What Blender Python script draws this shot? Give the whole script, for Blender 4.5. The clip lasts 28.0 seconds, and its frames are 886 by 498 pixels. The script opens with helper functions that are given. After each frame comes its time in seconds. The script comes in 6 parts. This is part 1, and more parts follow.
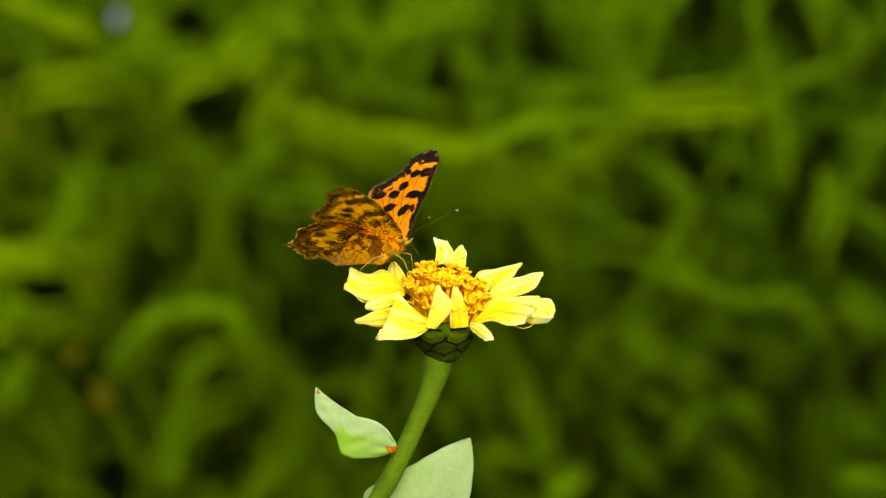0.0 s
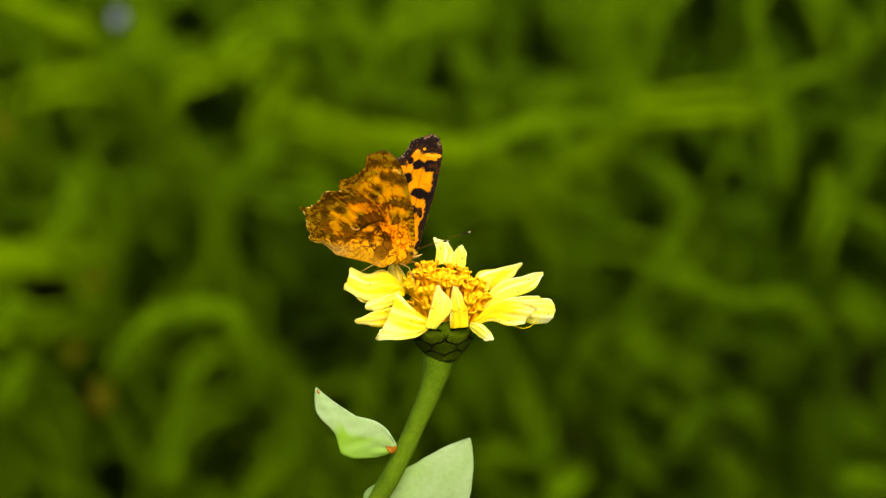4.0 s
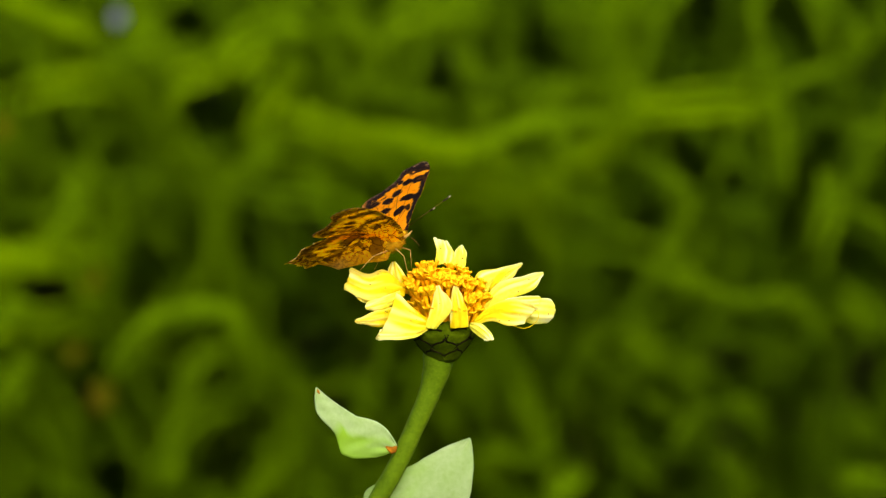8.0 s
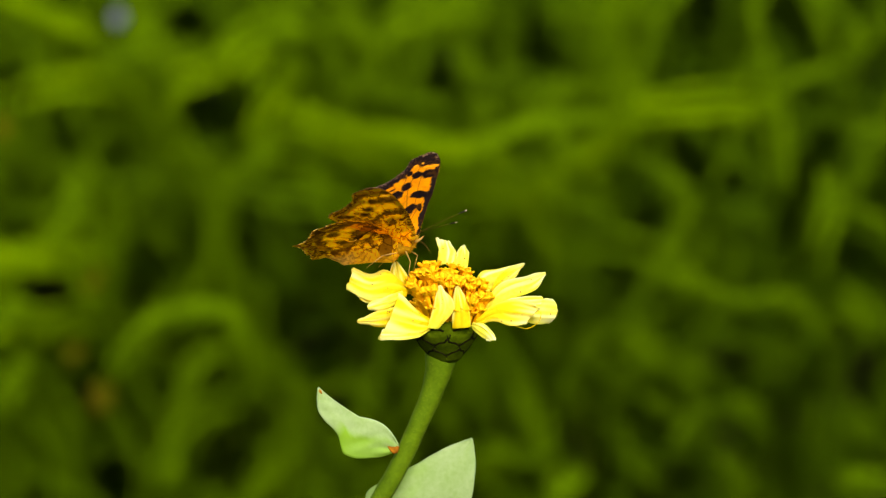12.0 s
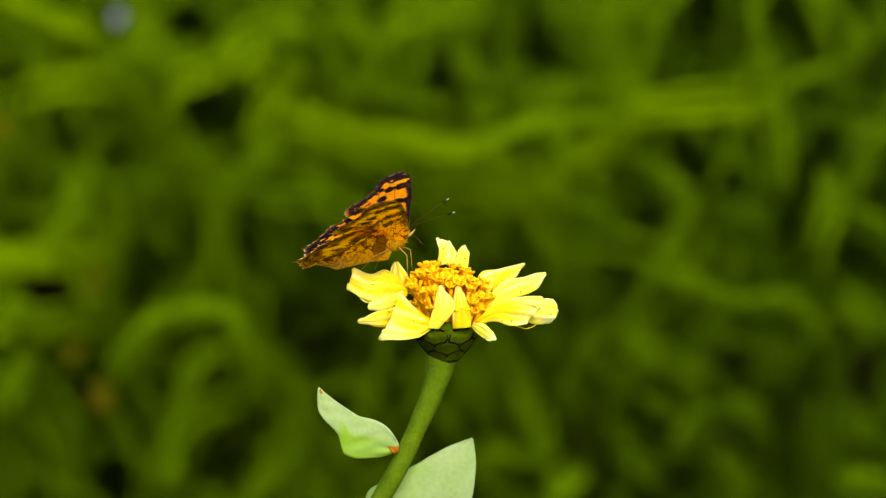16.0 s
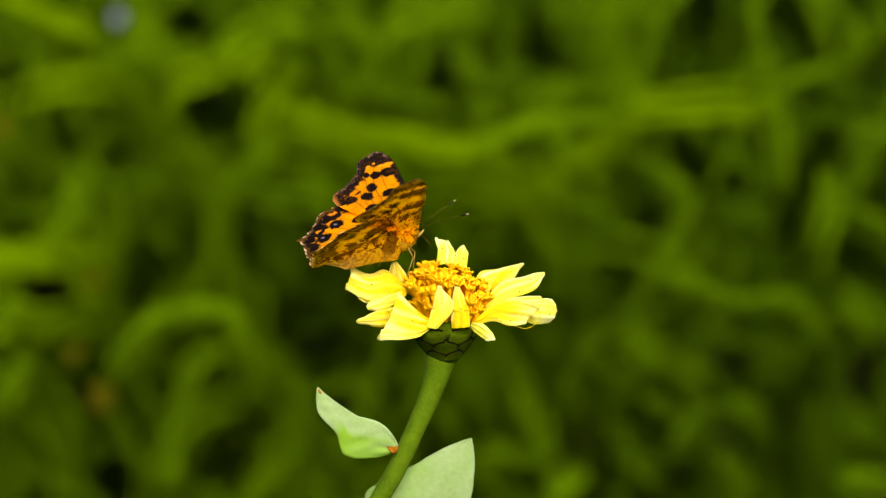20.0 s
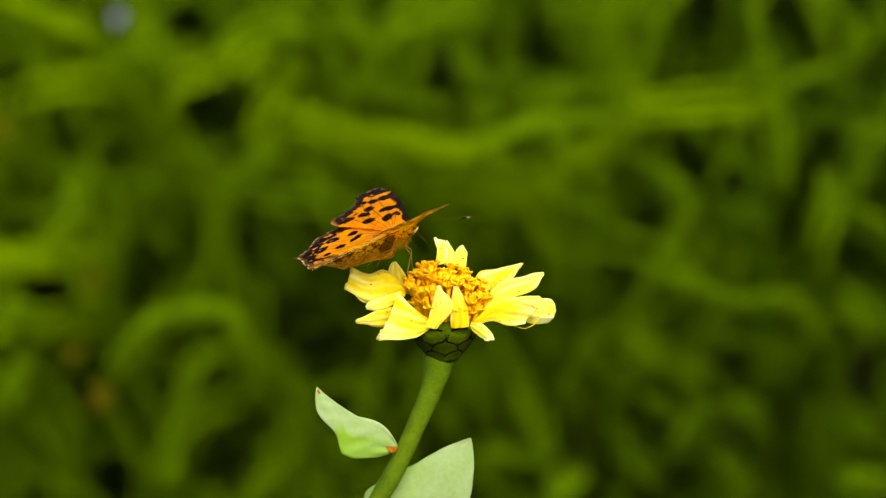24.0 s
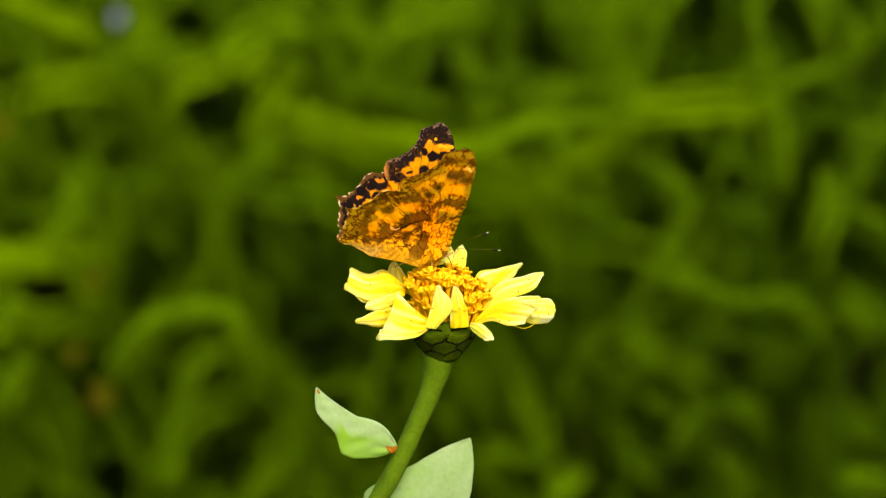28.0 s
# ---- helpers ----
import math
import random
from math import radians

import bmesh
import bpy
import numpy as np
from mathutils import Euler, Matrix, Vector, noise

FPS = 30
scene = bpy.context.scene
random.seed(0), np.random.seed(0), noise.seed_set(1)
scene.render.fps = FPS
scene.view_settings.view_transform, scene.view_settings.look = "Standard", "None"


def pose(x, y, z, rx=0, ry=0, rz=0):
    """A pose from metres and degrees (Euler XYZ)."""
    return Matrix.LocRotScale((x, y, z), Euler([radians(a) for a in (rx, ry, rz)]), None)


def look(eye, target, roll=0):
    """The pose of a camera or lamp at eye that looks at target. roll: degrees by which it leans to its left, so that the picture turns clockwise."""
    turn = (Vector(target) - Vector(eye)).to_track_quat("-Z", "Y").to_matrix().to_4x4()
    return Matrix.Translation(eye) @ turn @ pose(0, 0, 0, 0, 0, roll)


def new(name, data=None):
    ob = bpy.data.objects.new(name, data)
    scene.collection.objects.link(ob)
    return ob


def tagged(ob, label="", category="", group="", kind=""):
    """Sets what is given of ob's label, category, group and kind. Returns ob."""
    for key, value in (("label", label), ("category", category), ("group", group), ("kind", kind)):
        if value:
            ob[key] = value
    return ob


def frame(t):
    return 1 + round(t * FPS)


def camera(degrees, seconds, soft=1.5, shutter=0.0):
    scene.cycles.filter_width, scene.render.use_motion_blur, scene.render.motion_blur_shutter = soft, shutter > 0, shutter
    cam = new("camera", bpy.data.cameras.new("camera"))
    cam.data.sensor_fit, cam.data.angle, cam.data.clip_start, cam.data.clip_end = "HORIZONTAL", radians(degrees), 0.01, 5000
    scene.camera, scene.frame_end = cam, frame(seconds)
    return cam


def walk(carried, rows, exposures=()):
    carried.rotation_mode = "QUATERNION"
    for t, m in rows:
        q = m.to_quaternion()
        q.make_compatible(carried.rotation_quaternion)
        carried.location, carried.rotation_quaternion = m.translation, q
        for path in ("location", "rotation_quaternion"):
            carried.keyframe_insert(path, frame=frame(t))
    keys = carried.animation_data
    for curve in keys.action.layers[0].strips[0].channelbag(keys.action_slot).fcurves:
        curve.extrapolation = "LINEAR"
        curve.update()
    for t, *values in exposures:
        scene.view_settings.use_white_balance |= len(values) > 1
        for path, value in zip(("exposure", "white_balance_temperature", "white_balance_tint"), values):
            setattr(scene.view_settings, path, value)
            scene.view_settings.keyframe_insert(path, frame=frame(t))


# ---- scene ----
cam = camera(13.97, 28.0, soft=1.3)
cam.data.dof.use_dof = True
cam.data.dof.focus_distance = 0.80
cam.data.dof.aperture_fstop = 16.5
EYE = (0.0, -0.7810, 0.8732)
AIM = (0.0, 0.0, 0.70)
walk(cam, [(0.0, look(EYE, AIM)), (28.0, look(EYE, AIM))], exposures=[(0.0, 0.95, 6800, 9), (28.0, 0.95, 6800, 9)])

# ---- light: high thin cloud, soft sun from above and behind the camera's right shoulder ----
world = bpy.data.worlds.new("sky")
scene.world = world
world.use_nodes = True
wn = world.node_tree
sky = wn.nodes.new("ShaderNodeTexSky")
sky.sky_type, sky.sun_disc = "NISHITA", False
SUN_EL, SUN_AZ = radians(40), radians(168)
sky.sun_elevation, sky.sun_rotation = SUN_EL, SUN_AZ
sky.air_density, sky.dust_density = 1.0, 3.0
wn.links.new(sky.outputs[0], wn.nodes["Background"].inputs[0])
wn.nodes["Background"].inputs[1].default_value = 0.11
sun = new("sun", bpy.data.lights.new("sun", "SUN"))
sun.data.energy, sun.data.angle, sun.data.color = 2.0, radians(26), (1.0, 0.95, 0.86)
SUN_DIR = Vector((math.sin(SUN_AZ) * math.cos(SUN_EL), math.cos(SUN_AZ) * math.cos(SUN_EL), math.sin(SUN_EL)))
sun.matrix_world = look(SUN_DIR * 5, (0, 0, 0))

MM = 0.001


# ---- materials ----
def mat(name, low, high, scale, rough=0.6, bump=0.0, fine=6.0, translucent=0.0, spread=0.0, sheen=0.0, gloss=0.35, specks=0.0, overlay=None):
    """Two-scale mottling between two base colours, with fine relief; spread: brightness from object to object."""
    m = bpy.data.materials.new(name)
    m.use_nodes = True
    nt = m.node_tree
    N, L = nt.nodes, nt.links
    b = N["Principled BSDF"]
    co = N.new("ShaderNodeTexCoord")
    n1, n2 = N.new("ShaderNodeTexNoise"), N.new("ShaderNodeTexNoise")
    n1.inputs["Scale"].default_value, n2.inputs["Scale"].default_value = scale, scale * fine
    n1.inputs["Detail"].default_value, n2.inputs["Detail"].default_value = 3, 4
    L.new(co.outputs["Object"], n1.inputs["Vector"]), L.new(co.outputs["Object"], n2.inputs["Vector"])
    mixf = N.new("ShaderNodeMath")
    mixf.operation = "MULTIPLY_ADD"
    L.new(n2.outputs["Fac"], mixf.inputs[0])
    mixf.inputs[1].default_value = 0.4
    add = N.new("ShaderNodeMath")
    add.operation = "MULTIPLY"
    L.new(n1.outputs["Fac"], add.inputs[0])
    add.inputs[1].default_value = 0.6
    L.new(add.outputs[0], mixf.inputs[2])
    ramp = N.new("ShaderNodeValToRGB")
    ramp.color_ramp.elements[0].position, ramp.color_ramp.elements[1].position = 0.36, 0.64
    ramp.color_ramp.elements[0].color, ramp.color_ramp.elements[1].color = (*low, 1), (*high, 1)
    L.new(mixf.outputs[0], ramp.inputs[0])
    colour = ramp.outputs[0]
    if spread:
        info, hsv, rng = N.new("ShaderNodeObjectInfo"), N.new("ShaderNodeHueSaturation"), N.new("ShaderNodeMapRange")
        L.new(info.outputs["Random"], rng.inputs[0])
        rng.inputs[3].default_value, rng.inputs[4].default_value = 1 - spread, 1 + spread
        L.new(rng.outputs[0], hsv.inputs["Value"]), L.new(colour, hsv.inputs["Color"])
        colour = hsv.outputs[0]
    if specks:
        vo, gt, n3, gt2, ml, mk = (N.new(k) for k in ("ShaderNodeTexVoronoi", "ShaderNodeMapRange", "ShaderNodeTexNoise", "ShaderNodeMapRange", "ShaderNodeMath", "ShaderNodeMixRGB"))
        vo.inputs["Scale"].default_value, n3.inputs["Scale"].default_value = specks, specks * 0.35
        L.new(co.outputs["Object"], vo.inputs["Vector"]), L.new(co.outputs["Object"], n3.inputs["Vector"])
        L.new(vo.outputs["Distance"], gt.inputs[0]), L.new(n3.outputs["Fac"], gt2.inputs[0])
        gt.inputs[1].default_value, gt.inputs[2].default_value, gt.inputs[3].default_value, gt.inputs[4].default_value = 0.10, 0.28, 1, 0
        gt2.inputs[1].default_value, gt2.inputs[2].default_value = 0.63, 0.67
        ml.operation = "MULTIPLY"
        L.new(gt.outputs[0], ml.inputs[0]), L.new(gt2.outputs[0], ml.inputs[1]), L.new(ml.outputs[0], mk.inputs[0])
        L.new(colour, mk.inputs[1])
        mk.inputs[2].default_value = (0.30, 0.17, 0.01, 1)
        colour = mk.outputs[0]
    if overlay:
        vc, fm = N.new("ShaderNodeVertexColor"), N.new("ShaderNodeMixRGB")
        vc.layer_name = "overlay"
        L.new(vc.outputs["Color"], fm.inputs[0]), L.new(colour, fm.inputs[1])
        fm.inputs[2].default_value = (*overlay, 1)
        colour = fm.outputs[0]
    L.new(colour, b.inputs["Base Color"])
    b.inputs["Roughness"].default_value = rough
    b.inputs["Specular IOR Level"].default_value = gloss
    b.inputs["Sheen Weight"].default_value = sheen
    if bump:
        bp = N.new("ShaderNodeBump")
        bp.inputs["Strength"].default_value, bp.inputs["Distance"].default_value = bump, 0.2 / scale / fine
        L.new(n2.outputs["Fac"], bp.inputs["Height"]), L.new(bp.outputs[0], b.inputs["Normal"])
    if translucent:
        tr, mx = N.new("ShaderNodeBsdfTranslucent"), N.new("ShaderNodeMixShader")
        mx.inputs[0].default_value = translucent
        L.new(colour, tr.inputs["Color"])
        L.new(b.outputs[0], mx.inputs[1]), L.new(tr.outputs[0], mx.inputs[2])
        L.new(mx.outputs[0], N["Material Output"].inputs["Surface"])
    return m


# petals: the last colour overlays pale tips and painted highlights
PETAL = mat("petal_yellow", (0.85, 0.64, 0.003), (0.91, 0.79, 0.015), 120, 0.6, 0.25, 8, 0.42, 0.05, 0, 0.15, 900, (0.95, 0.93, 0.34))
PETAL_PALE = mat("petal_pale_yellow", (0.88, 0.81, 0.025), (0.95, 0.91, 0.12), 120, 0.6, 0.25, 8, 0.42, 0.04, 0, 0.15, 900, (0.96, 0.95, 0.55))
PETAL_SPECK = mat("petal_brown_speck", (0.16, 0.08, 0.01), (0.46, 0.30, 0.02), 900, 0.8)
FLORET = mat("floret_orange", (0.99, 0.47, 0.002), (1.0, 0.63, 0.014), 400, 0.7, 0.0, 5, 0.12, 0.06, 0, 0.1)
FLORET_DEEP = mat("floret_tube", (0.98, 0.42, 0.002), (0.99, 0.55, 0.006), 500, 0.8, 0.0, 5, 0.15, 0.08, 0, 0.1)
DISC_CORE = mat("disc_core", (0.88, 0.42, 0.002), (0.95, 0.56, 0.004), 500, 0.8, 0.2, 5, 0.3, 0.0, 0, 0.1)
BRACT = mat("bract_green", (0.026, 0.044, 0.0008), (0.050, 0.076, 0.0016), 220, 1.0, 0.3, 6, 0.0, 0.15, 0, 0.01)
BRACT_RIM = mat("bract_dark_rim", (0.004, 0.004, 0.001), (0.012, 0.011, 0.003), 500, 0.9, 0, 6, 0, 0, 0, 0.02)
STEM = mat("stem_green", (0.05545, 0.1032, 0.00092), (0.09979, 0.1701, 0.00276), 160, 0.7, 0.35, 9, 0.0, 0.0, 0.0, 0.08)
STEM_HAIR = mat("stem_hair", (0.13, 0.20, 0.008), (0.20, 0.28, 0.02), 300, 0.9, 0.0, 6, 0.3)
LEAF = mat("leaf_pale_green", (0.2569, 0.3784, 0.125), (0.3543, 0.473, 0.2116), 90, 0.6, 0.35, 10, 0.25, 0.0, 0, 0.2, 0.0, (0.21, 0.39, 0.02))
LEAF_VEIN = mat("leaf_vein", (0.3168, 0.4488, 0.1672), (0.3872, 0.5192, 0.2376), 200, 0.6)
LEAF_SCAR = mat("leaf_brown_scar", (0.15, 0.048, 0.003), (0.36, 0.14, 0.008), 900, 0.9, 0.2, 6, 0, 0, 0, 0.04)
# one blade green at three brightnesses: light and shade put into the colour
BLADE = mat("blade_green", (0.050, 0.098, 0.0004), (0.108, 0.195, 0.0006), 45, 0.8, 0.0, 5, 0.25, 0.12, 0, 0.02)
BLADE_LIT = mat("blade_lit_green", (0.085, 0.158, 0.0003), (0.170, 0.285, 0.0005), 45, 0.8, 0.0, 5, 0.25, 0.10, 0, 0.02)
BLADE_SHADED = mat("blade_shaded_green", (0.030, 0.060, 0.0004), (0.070, 0.130, 0.0006), 45, 0.8, 0.0, 5, 0.25, 0.12, 0, 0.02)
WEED = mat("weed_green", (0.038, 0.076, 0.0004), (0.088, 0.160, 0.0006), 30, 0.8, 0.0, 5, 0.25, 0.0, 0, 0.02)
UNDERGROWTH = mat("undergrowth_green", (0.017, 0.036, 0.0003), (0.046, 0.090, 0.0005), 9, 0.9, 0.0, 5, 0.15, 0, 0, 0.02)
DRY = mat("dry_leaf", (0.052, 0.047, 0.001), (0.088, 0.080, 0.002), 20, 0.9, 0.0, 5, 0.15, 0, 0, 0.02)
PALE_BLUE = mat("pale_blue_petal", (0.081, 0.108, 0.117), (0.117, 0.144, 0.162), 40, 0.6, 0.0, 5, 0.2)
SOIL = mat("soil", (0.010, 0.012, 0.001), (0.025, 0.032, 0.002), 7, 0.95, 0.5, 8, 0, 0, 0, 0.05)
FUR = mat("body_fur_ochre", (0.30, 0.125, 0.002), (0.66, 0.36, 0.010), 700, 0.9, 0.4, 5, 0.1, 0.0, 0.0, 0.05)
PALP = mat("palp_cream", (0.34, 0.18, 0.02), (0.56, 0.36, 0.08), 900, 0.8)
LEG = mat("leg_tan", (0.26, 0.14, 0.015), (0.46, 0.29, 0.05), 900, 0.6)
EYE_DARK = mat("eye_brown", (0.06, 0.025, 0.003), (0.15, 0.065, 0.006), 1500, 0.3)
ANTENNA = mat("antenna_brown", (0.05, 0.028, 0.005), (0.13, 0.075, 0.012), 900, 0.8, 0, 6, 0, 0, 0, 0.03)
ANTENNA_CLUB = mat("antenna_club_black", (0.010, 0.008, 0.005), (0.02, 0.015, 0.01), 900, 0.8, 0, 6, 0, 0, 0, 0.05)
ANTENNA_TIP = mat("antenna_tip_cream", (0.5, 0.42, 0.22), (0.6, 0.5, 0.3), 900, 0.6)


def scale_material():
    """Wing scales: colour from the painted scale pattern, faint powdery sheen, a little light through."""
    m = bpy.data.materials.new("wing_scales")
    m.use_nodes = True
    N, L = m.node_tree.nodes, m.node_tree.links
    b = N["Principled BSDF"]
    at = N.new("ShaderNodeVertexColor")
    at.layer_name = "scales"
    co, nz, hsv, rng = N.new("ShaderNodeTexCoord"), N.new("ShaderNodeTexNoise"), N.new("ShaderNodeHueSaturation"), N.new("ShaderNodeMapRange")
    nz.inputs["Scale"].default_value, nz.inputs["Detail"].default_value = 2600, 3
    L.new(co.outputs["Object"], nz.inputs["Vector"]), L.new(nz.outputs["Fac"], rng.inputs[0])
    rng.inputs[1].default_value, rng.inputs[2].default_value = 0.3, 0.7
    rng.inputs[3].default_value, rng.inputs[4].default_value = 0.66, 1.3
    L.new(at.outputs["Color"], hsv.inputs["Color"]), L.new(rng.outputs[0], hsv.inputs["Value"])
    L.new(hsv.outputs[0], b.inputs["Base Color"])
    b.inputs["Roughness"].default_value = 0.7
    b.inputs["Specular IOR Level"].default_value = 0.02
    bp = N.new("ShaderNodeBump")
    bp.inputs["Strength"].default_value, bp.inputs["Distance"].default_value = 0.3, 0.00008
    L.new(nz.outputs["Fac"], bp.inputs["Height"]), L.new(bp.outputs[0], b.inputs["Normal"])
    tr, mx, thin = N.new("ShaderNodeBsdfTranslucent"), N.new("ShaderNodeAddShader"), N.new("ShaderNodeVertexColor")
    thin.layer_name = "membrane"
    L.new(thin.outputs["Color"], tr.inputs["Color"])
    L.new(b.outputs[0], mx.inputs[0]), L.new(tr.outputs[0], mx.inputs[1])
    L.new(mx.outputs[0], N["Material Output"].inputs["Surface"])
    return m


SCALES = scale_material()


# ---- building tools ----
def part(name, bm, material, parent=None, label=""):
    me = bpy.data.meshes.new(name)
    bm.normal_update()
    bm.to_mesh(me)
    bm.free()
    for p in me.polygons:
        p.use_smooth = True
    for m in material if isinstance(material, (list, tuple)) else [material]:
        me.materials.append(m)
    ob = new(name, me)
    ob.parent = parent
    return tagged(ob, label)


def empty(name, m):
    ob = new(name)
    ob.empty_display_size = 0.02
    ob.matrix_basis = m
    return ob


def spline(points, n):
    """Catmull-Rom through the points, n samples."""
    P = [Vector(p) for p in points]
    P = [P[0] * 2 - P[1], *P, P[-1] * 2 - P[-2]]
    out = []
    for k in range(n):
        s = k / (n - 1) * (len(P) - 3)
        i = min(int(s), len(P) - 4)
        f = s - i
        a, b, c, d = P[i:i + 4]
        out.append(0.5 * ((2 * b) + (c - a) * f + (2 * a - 5 * b + 4 * c - d) * f * f + (3 * b - a - 3 * c + d) * f ** 3))
    return out


def tube(bm, path, radii, sides=10, material=0, squash=1.0):
    """A closed tube along the path."""
    n = len(path)
    rings, ref = [], None
    for i, p in enumerate(path):
        d = (path[min(i + 1, n - 1)] - path[max(i - 1, 0)]).normalized()
        if ref is None:
            ref = d.orthogonal().normalized()
        ref = (ref - d * ref.dot(d)).normalized()
        o = d.cross(ref)
        r = radii[i] if isinstance(radii, (list, tuple)) else radii
        rings.append([bm.verts.new(p + (ref * math.cos(a) + o * math.sin(a) * squash) * r) for a in [2 * math.pi * k / sides for k in range(sides)]])
    for u, v in zip(rings, rings[1:]):
        for k in range(sides):
            f = bm.faces.new((u[k], u[(k + 1) % sides], v[(k + 1) % sides], v[k]))
            f.material_index = material
    for ring in (rings[0][::-1], rings[-1]):
        bm.faces.new(ring).material_index = material
    return rings


def sheet(bm, grid, thick, material=0):
    """A thin solid from a grid of points: both sides and the rim."""
    n, m = len(grid), len(grid[0])
    nor = []
    for i in range(n):
        row = []
        for j in range(m):
            du = grid[min(i + 1, n - 1)][j] - grid[max(i - 1, 0)][j]
            dv = grid[i][min(j + 1, m - 1)] - grid[i][max(j - 1, 0)]
            c = du.cross(dv)
            row.append(c.normalized() if c.length > 1e-14 else Vector((0, 0, 1)))
        nor.append(row)
    a = [[bm.verts.new(grid[i][j] + nor[i][j] * thick / 2) for j in range(m)] for i in range(n)]
    b = [[bm.verts.new(grid[i][j] - nor[i][j] * thick / 2) for j in range(m)] for i in range(n)]
    for i in range(n - 1):
        for j in range(m - 1):
            bm.faces.new((a[i][j], a[i + 1][j], a[i + 1][j + 1], a[i][j + 1])).material_index = material
            bm.faces.new((b[i][j], b[i][j + 1], b[i + 1][j + 1], b[i + 1][j])).material_index = material
    rim = [(i, 0) for i in range(n)] + [(n - 1, j) for j in range(1, m)] + [(i, m - 1) for i in range(n - 2, -1, -1)] + [(0, j) for j in range(m - 2, 0, -1)]
    for (i, j), (k, l) in zip(rim, rim[1:] + rim[:1]):
        bm.faces.new((a[i][j], b[i][j], b[k][l], a[k][l])).material_index = material


def ball(bm, centre, radii, seg=14, rings=9, turn=None, material=0):
    m = Matrix.Translation(centre) @ (turn or Matrix.Identity(4)) @ Matrix.Diagonal((*radii, 1))
    r = bmesh.ops.create_uvsphere(bm, u_segments=seg, v_segments=rings, radius=1, matrix=m)
    for v in r["verts"]:
        for f in v.link_faces:
            f.material_index = material


# ---- ground ----
def ground():
    bm = bmesh.new()
    xs = [-400, -60, -12, -4] + [-2 + 0.1 * k for k in range(41)] + [4, 12, 60, 400]
    ys = [-400, -60, -12, -4] + [-2 + 0.1 * k for k in range(71)] + [8, 20, 60, 400]
    V = [[bm.verts.new((x, y, 0.03 * noise.noise((x * 2.1, y * 2.1, 3)) if abs(x) < 3 and -3 < y < 6 else 0)) for x in xs] for y in ys]
    for i in range(len(ys) - 1):
        for j in range(len(xs) - 1):
            bm.faces.new((V[i][j], V[i][j + 1], V[i + 1][j + 1], V[i + 1][j]))
    tagged(part("ground", bm, SOIL), "dark soil with low weeds under the flower bed", "ground", kind="structure")


ground()


# ---- background planting: arching leaves, undergrowth, hedge ----
def strip(bm, path, width, thick, material=0, taper=0.25):
    """A leaf blade: a channelled strip along the path, narrowed at both ends."""
    n = len(path)
    grid = []
    for i, p in enumerate(path):
        s = i / (n - 1)
        d = (path[min(i + 1, n - 1)] - path[max(i - 1, 0)]).normalized()
        side = d.cross(Vector((0, -1, 0.35))).normalized()
        up = side.cross(d).normalized()
        w = width * 0.5 * min(1.0, (s + 0.05) / taper, (1.02 - s) / taper) ** 0.6
        grid.append([p + side * w * k + up * abs(k) * w * 0.25 for k in (-1, -0.5, 0, 0.5, 1)])
    sheet(bm, grid, thick, material)


def grass_clump(x, y):
    ob = empty("grass_clump", pose(x, y, 0))
    return tagged(ob, "clump of long arching green leaves in the bed behind", "grass", "grass clumps behind the flower")


# dark gaps in the undergrowth: x, z, radius
GAPS = [(-0.177, 0.377, 0.024), (-0.160, 0.377, 0.013), (-0.188, 0.381, 0.013), (-0.293, 0.355, 0.013), (-0.196, 0.442, 0.015), (-0.309, 0.232, 0.020), (-0.097, 0.418, 0.011), (0.063, 0.427, 0.015), (0.087, 0.418, 0.016), (-0.002, 0.405, 0.015), (0.197, 0.445, 0.012), (0.269, 0.290, 0.013), (0.292, 0.344, 0.011), (0.323, 0.397, 0.010), (-0.234, 0.223, 0.015), (-0.133, 0.241, 0.008), (-0.110, 0.187, 0.010), (-0.100, 0.223, 0.010), (-0.175, 0.093, 0.016), (-0.263, 0.082, 0.016), (-0.284, 0.155, 0.012), (-0.200, 0.165, 0.009), (-0.139, 0.133, 0.009), (0.109, 0.109, 0.016), (0.155, 0.279, 0.013), (0.138, 0.245, 0.013), (0.211, 0.113, 0.010), (0.265, 0.135, 0.015), (0.225, 0.176, 0.013), (0.315, 0.191, 0.012), (0.042, 0.135, 0.014), (0.338, 0.250, 0.012), (0.184, 0.082, 0.012)]
MORE_GAPS = [(0.261, 0.442, 0.013), (-0.331, 0.317, 0.013), (-0.331, 0.397, 0.010), (-0.098, 0.250, 0.005), (0.197, 0.436, 0.017), (0.171, 0.414, 0.011), (0.288, 0.423, 0.013), (0.238, 0.313, 0.013), (0.190, 0.339, 0.015), (0.319, 0.375, 0.011), (0.033, 0.423, 0.013), (-0.148, 0.277, 0.011), (-0.111, 0.288, 0.015), (-0.124, 0.301, 0.013), (-0.137, 0.310, 0.012), (-0.122, 0.268, 0.015), (-0.150, 0.304, 0.010), (-0.107, 0.264, 0.011), (-0.063, 0.178, 0.013), (-0.081, 0.191, 0.011)]


def in_gap(p, grow):
    """Whether a leaf at p would fill one of the dark gaps, which run back through the bed."""
    f = 2.731 / (p[1] + 0.781)
    x, z = p[0] * f, 0.8732 + (p[2] - 0.8732) * f
    return any((x - a) ** 2 + (z - b) ** 2 < (r * grow) ** 2 for a, b, r in GAPS + MORE_GAPS)


BUNDLE = random.Random(33)


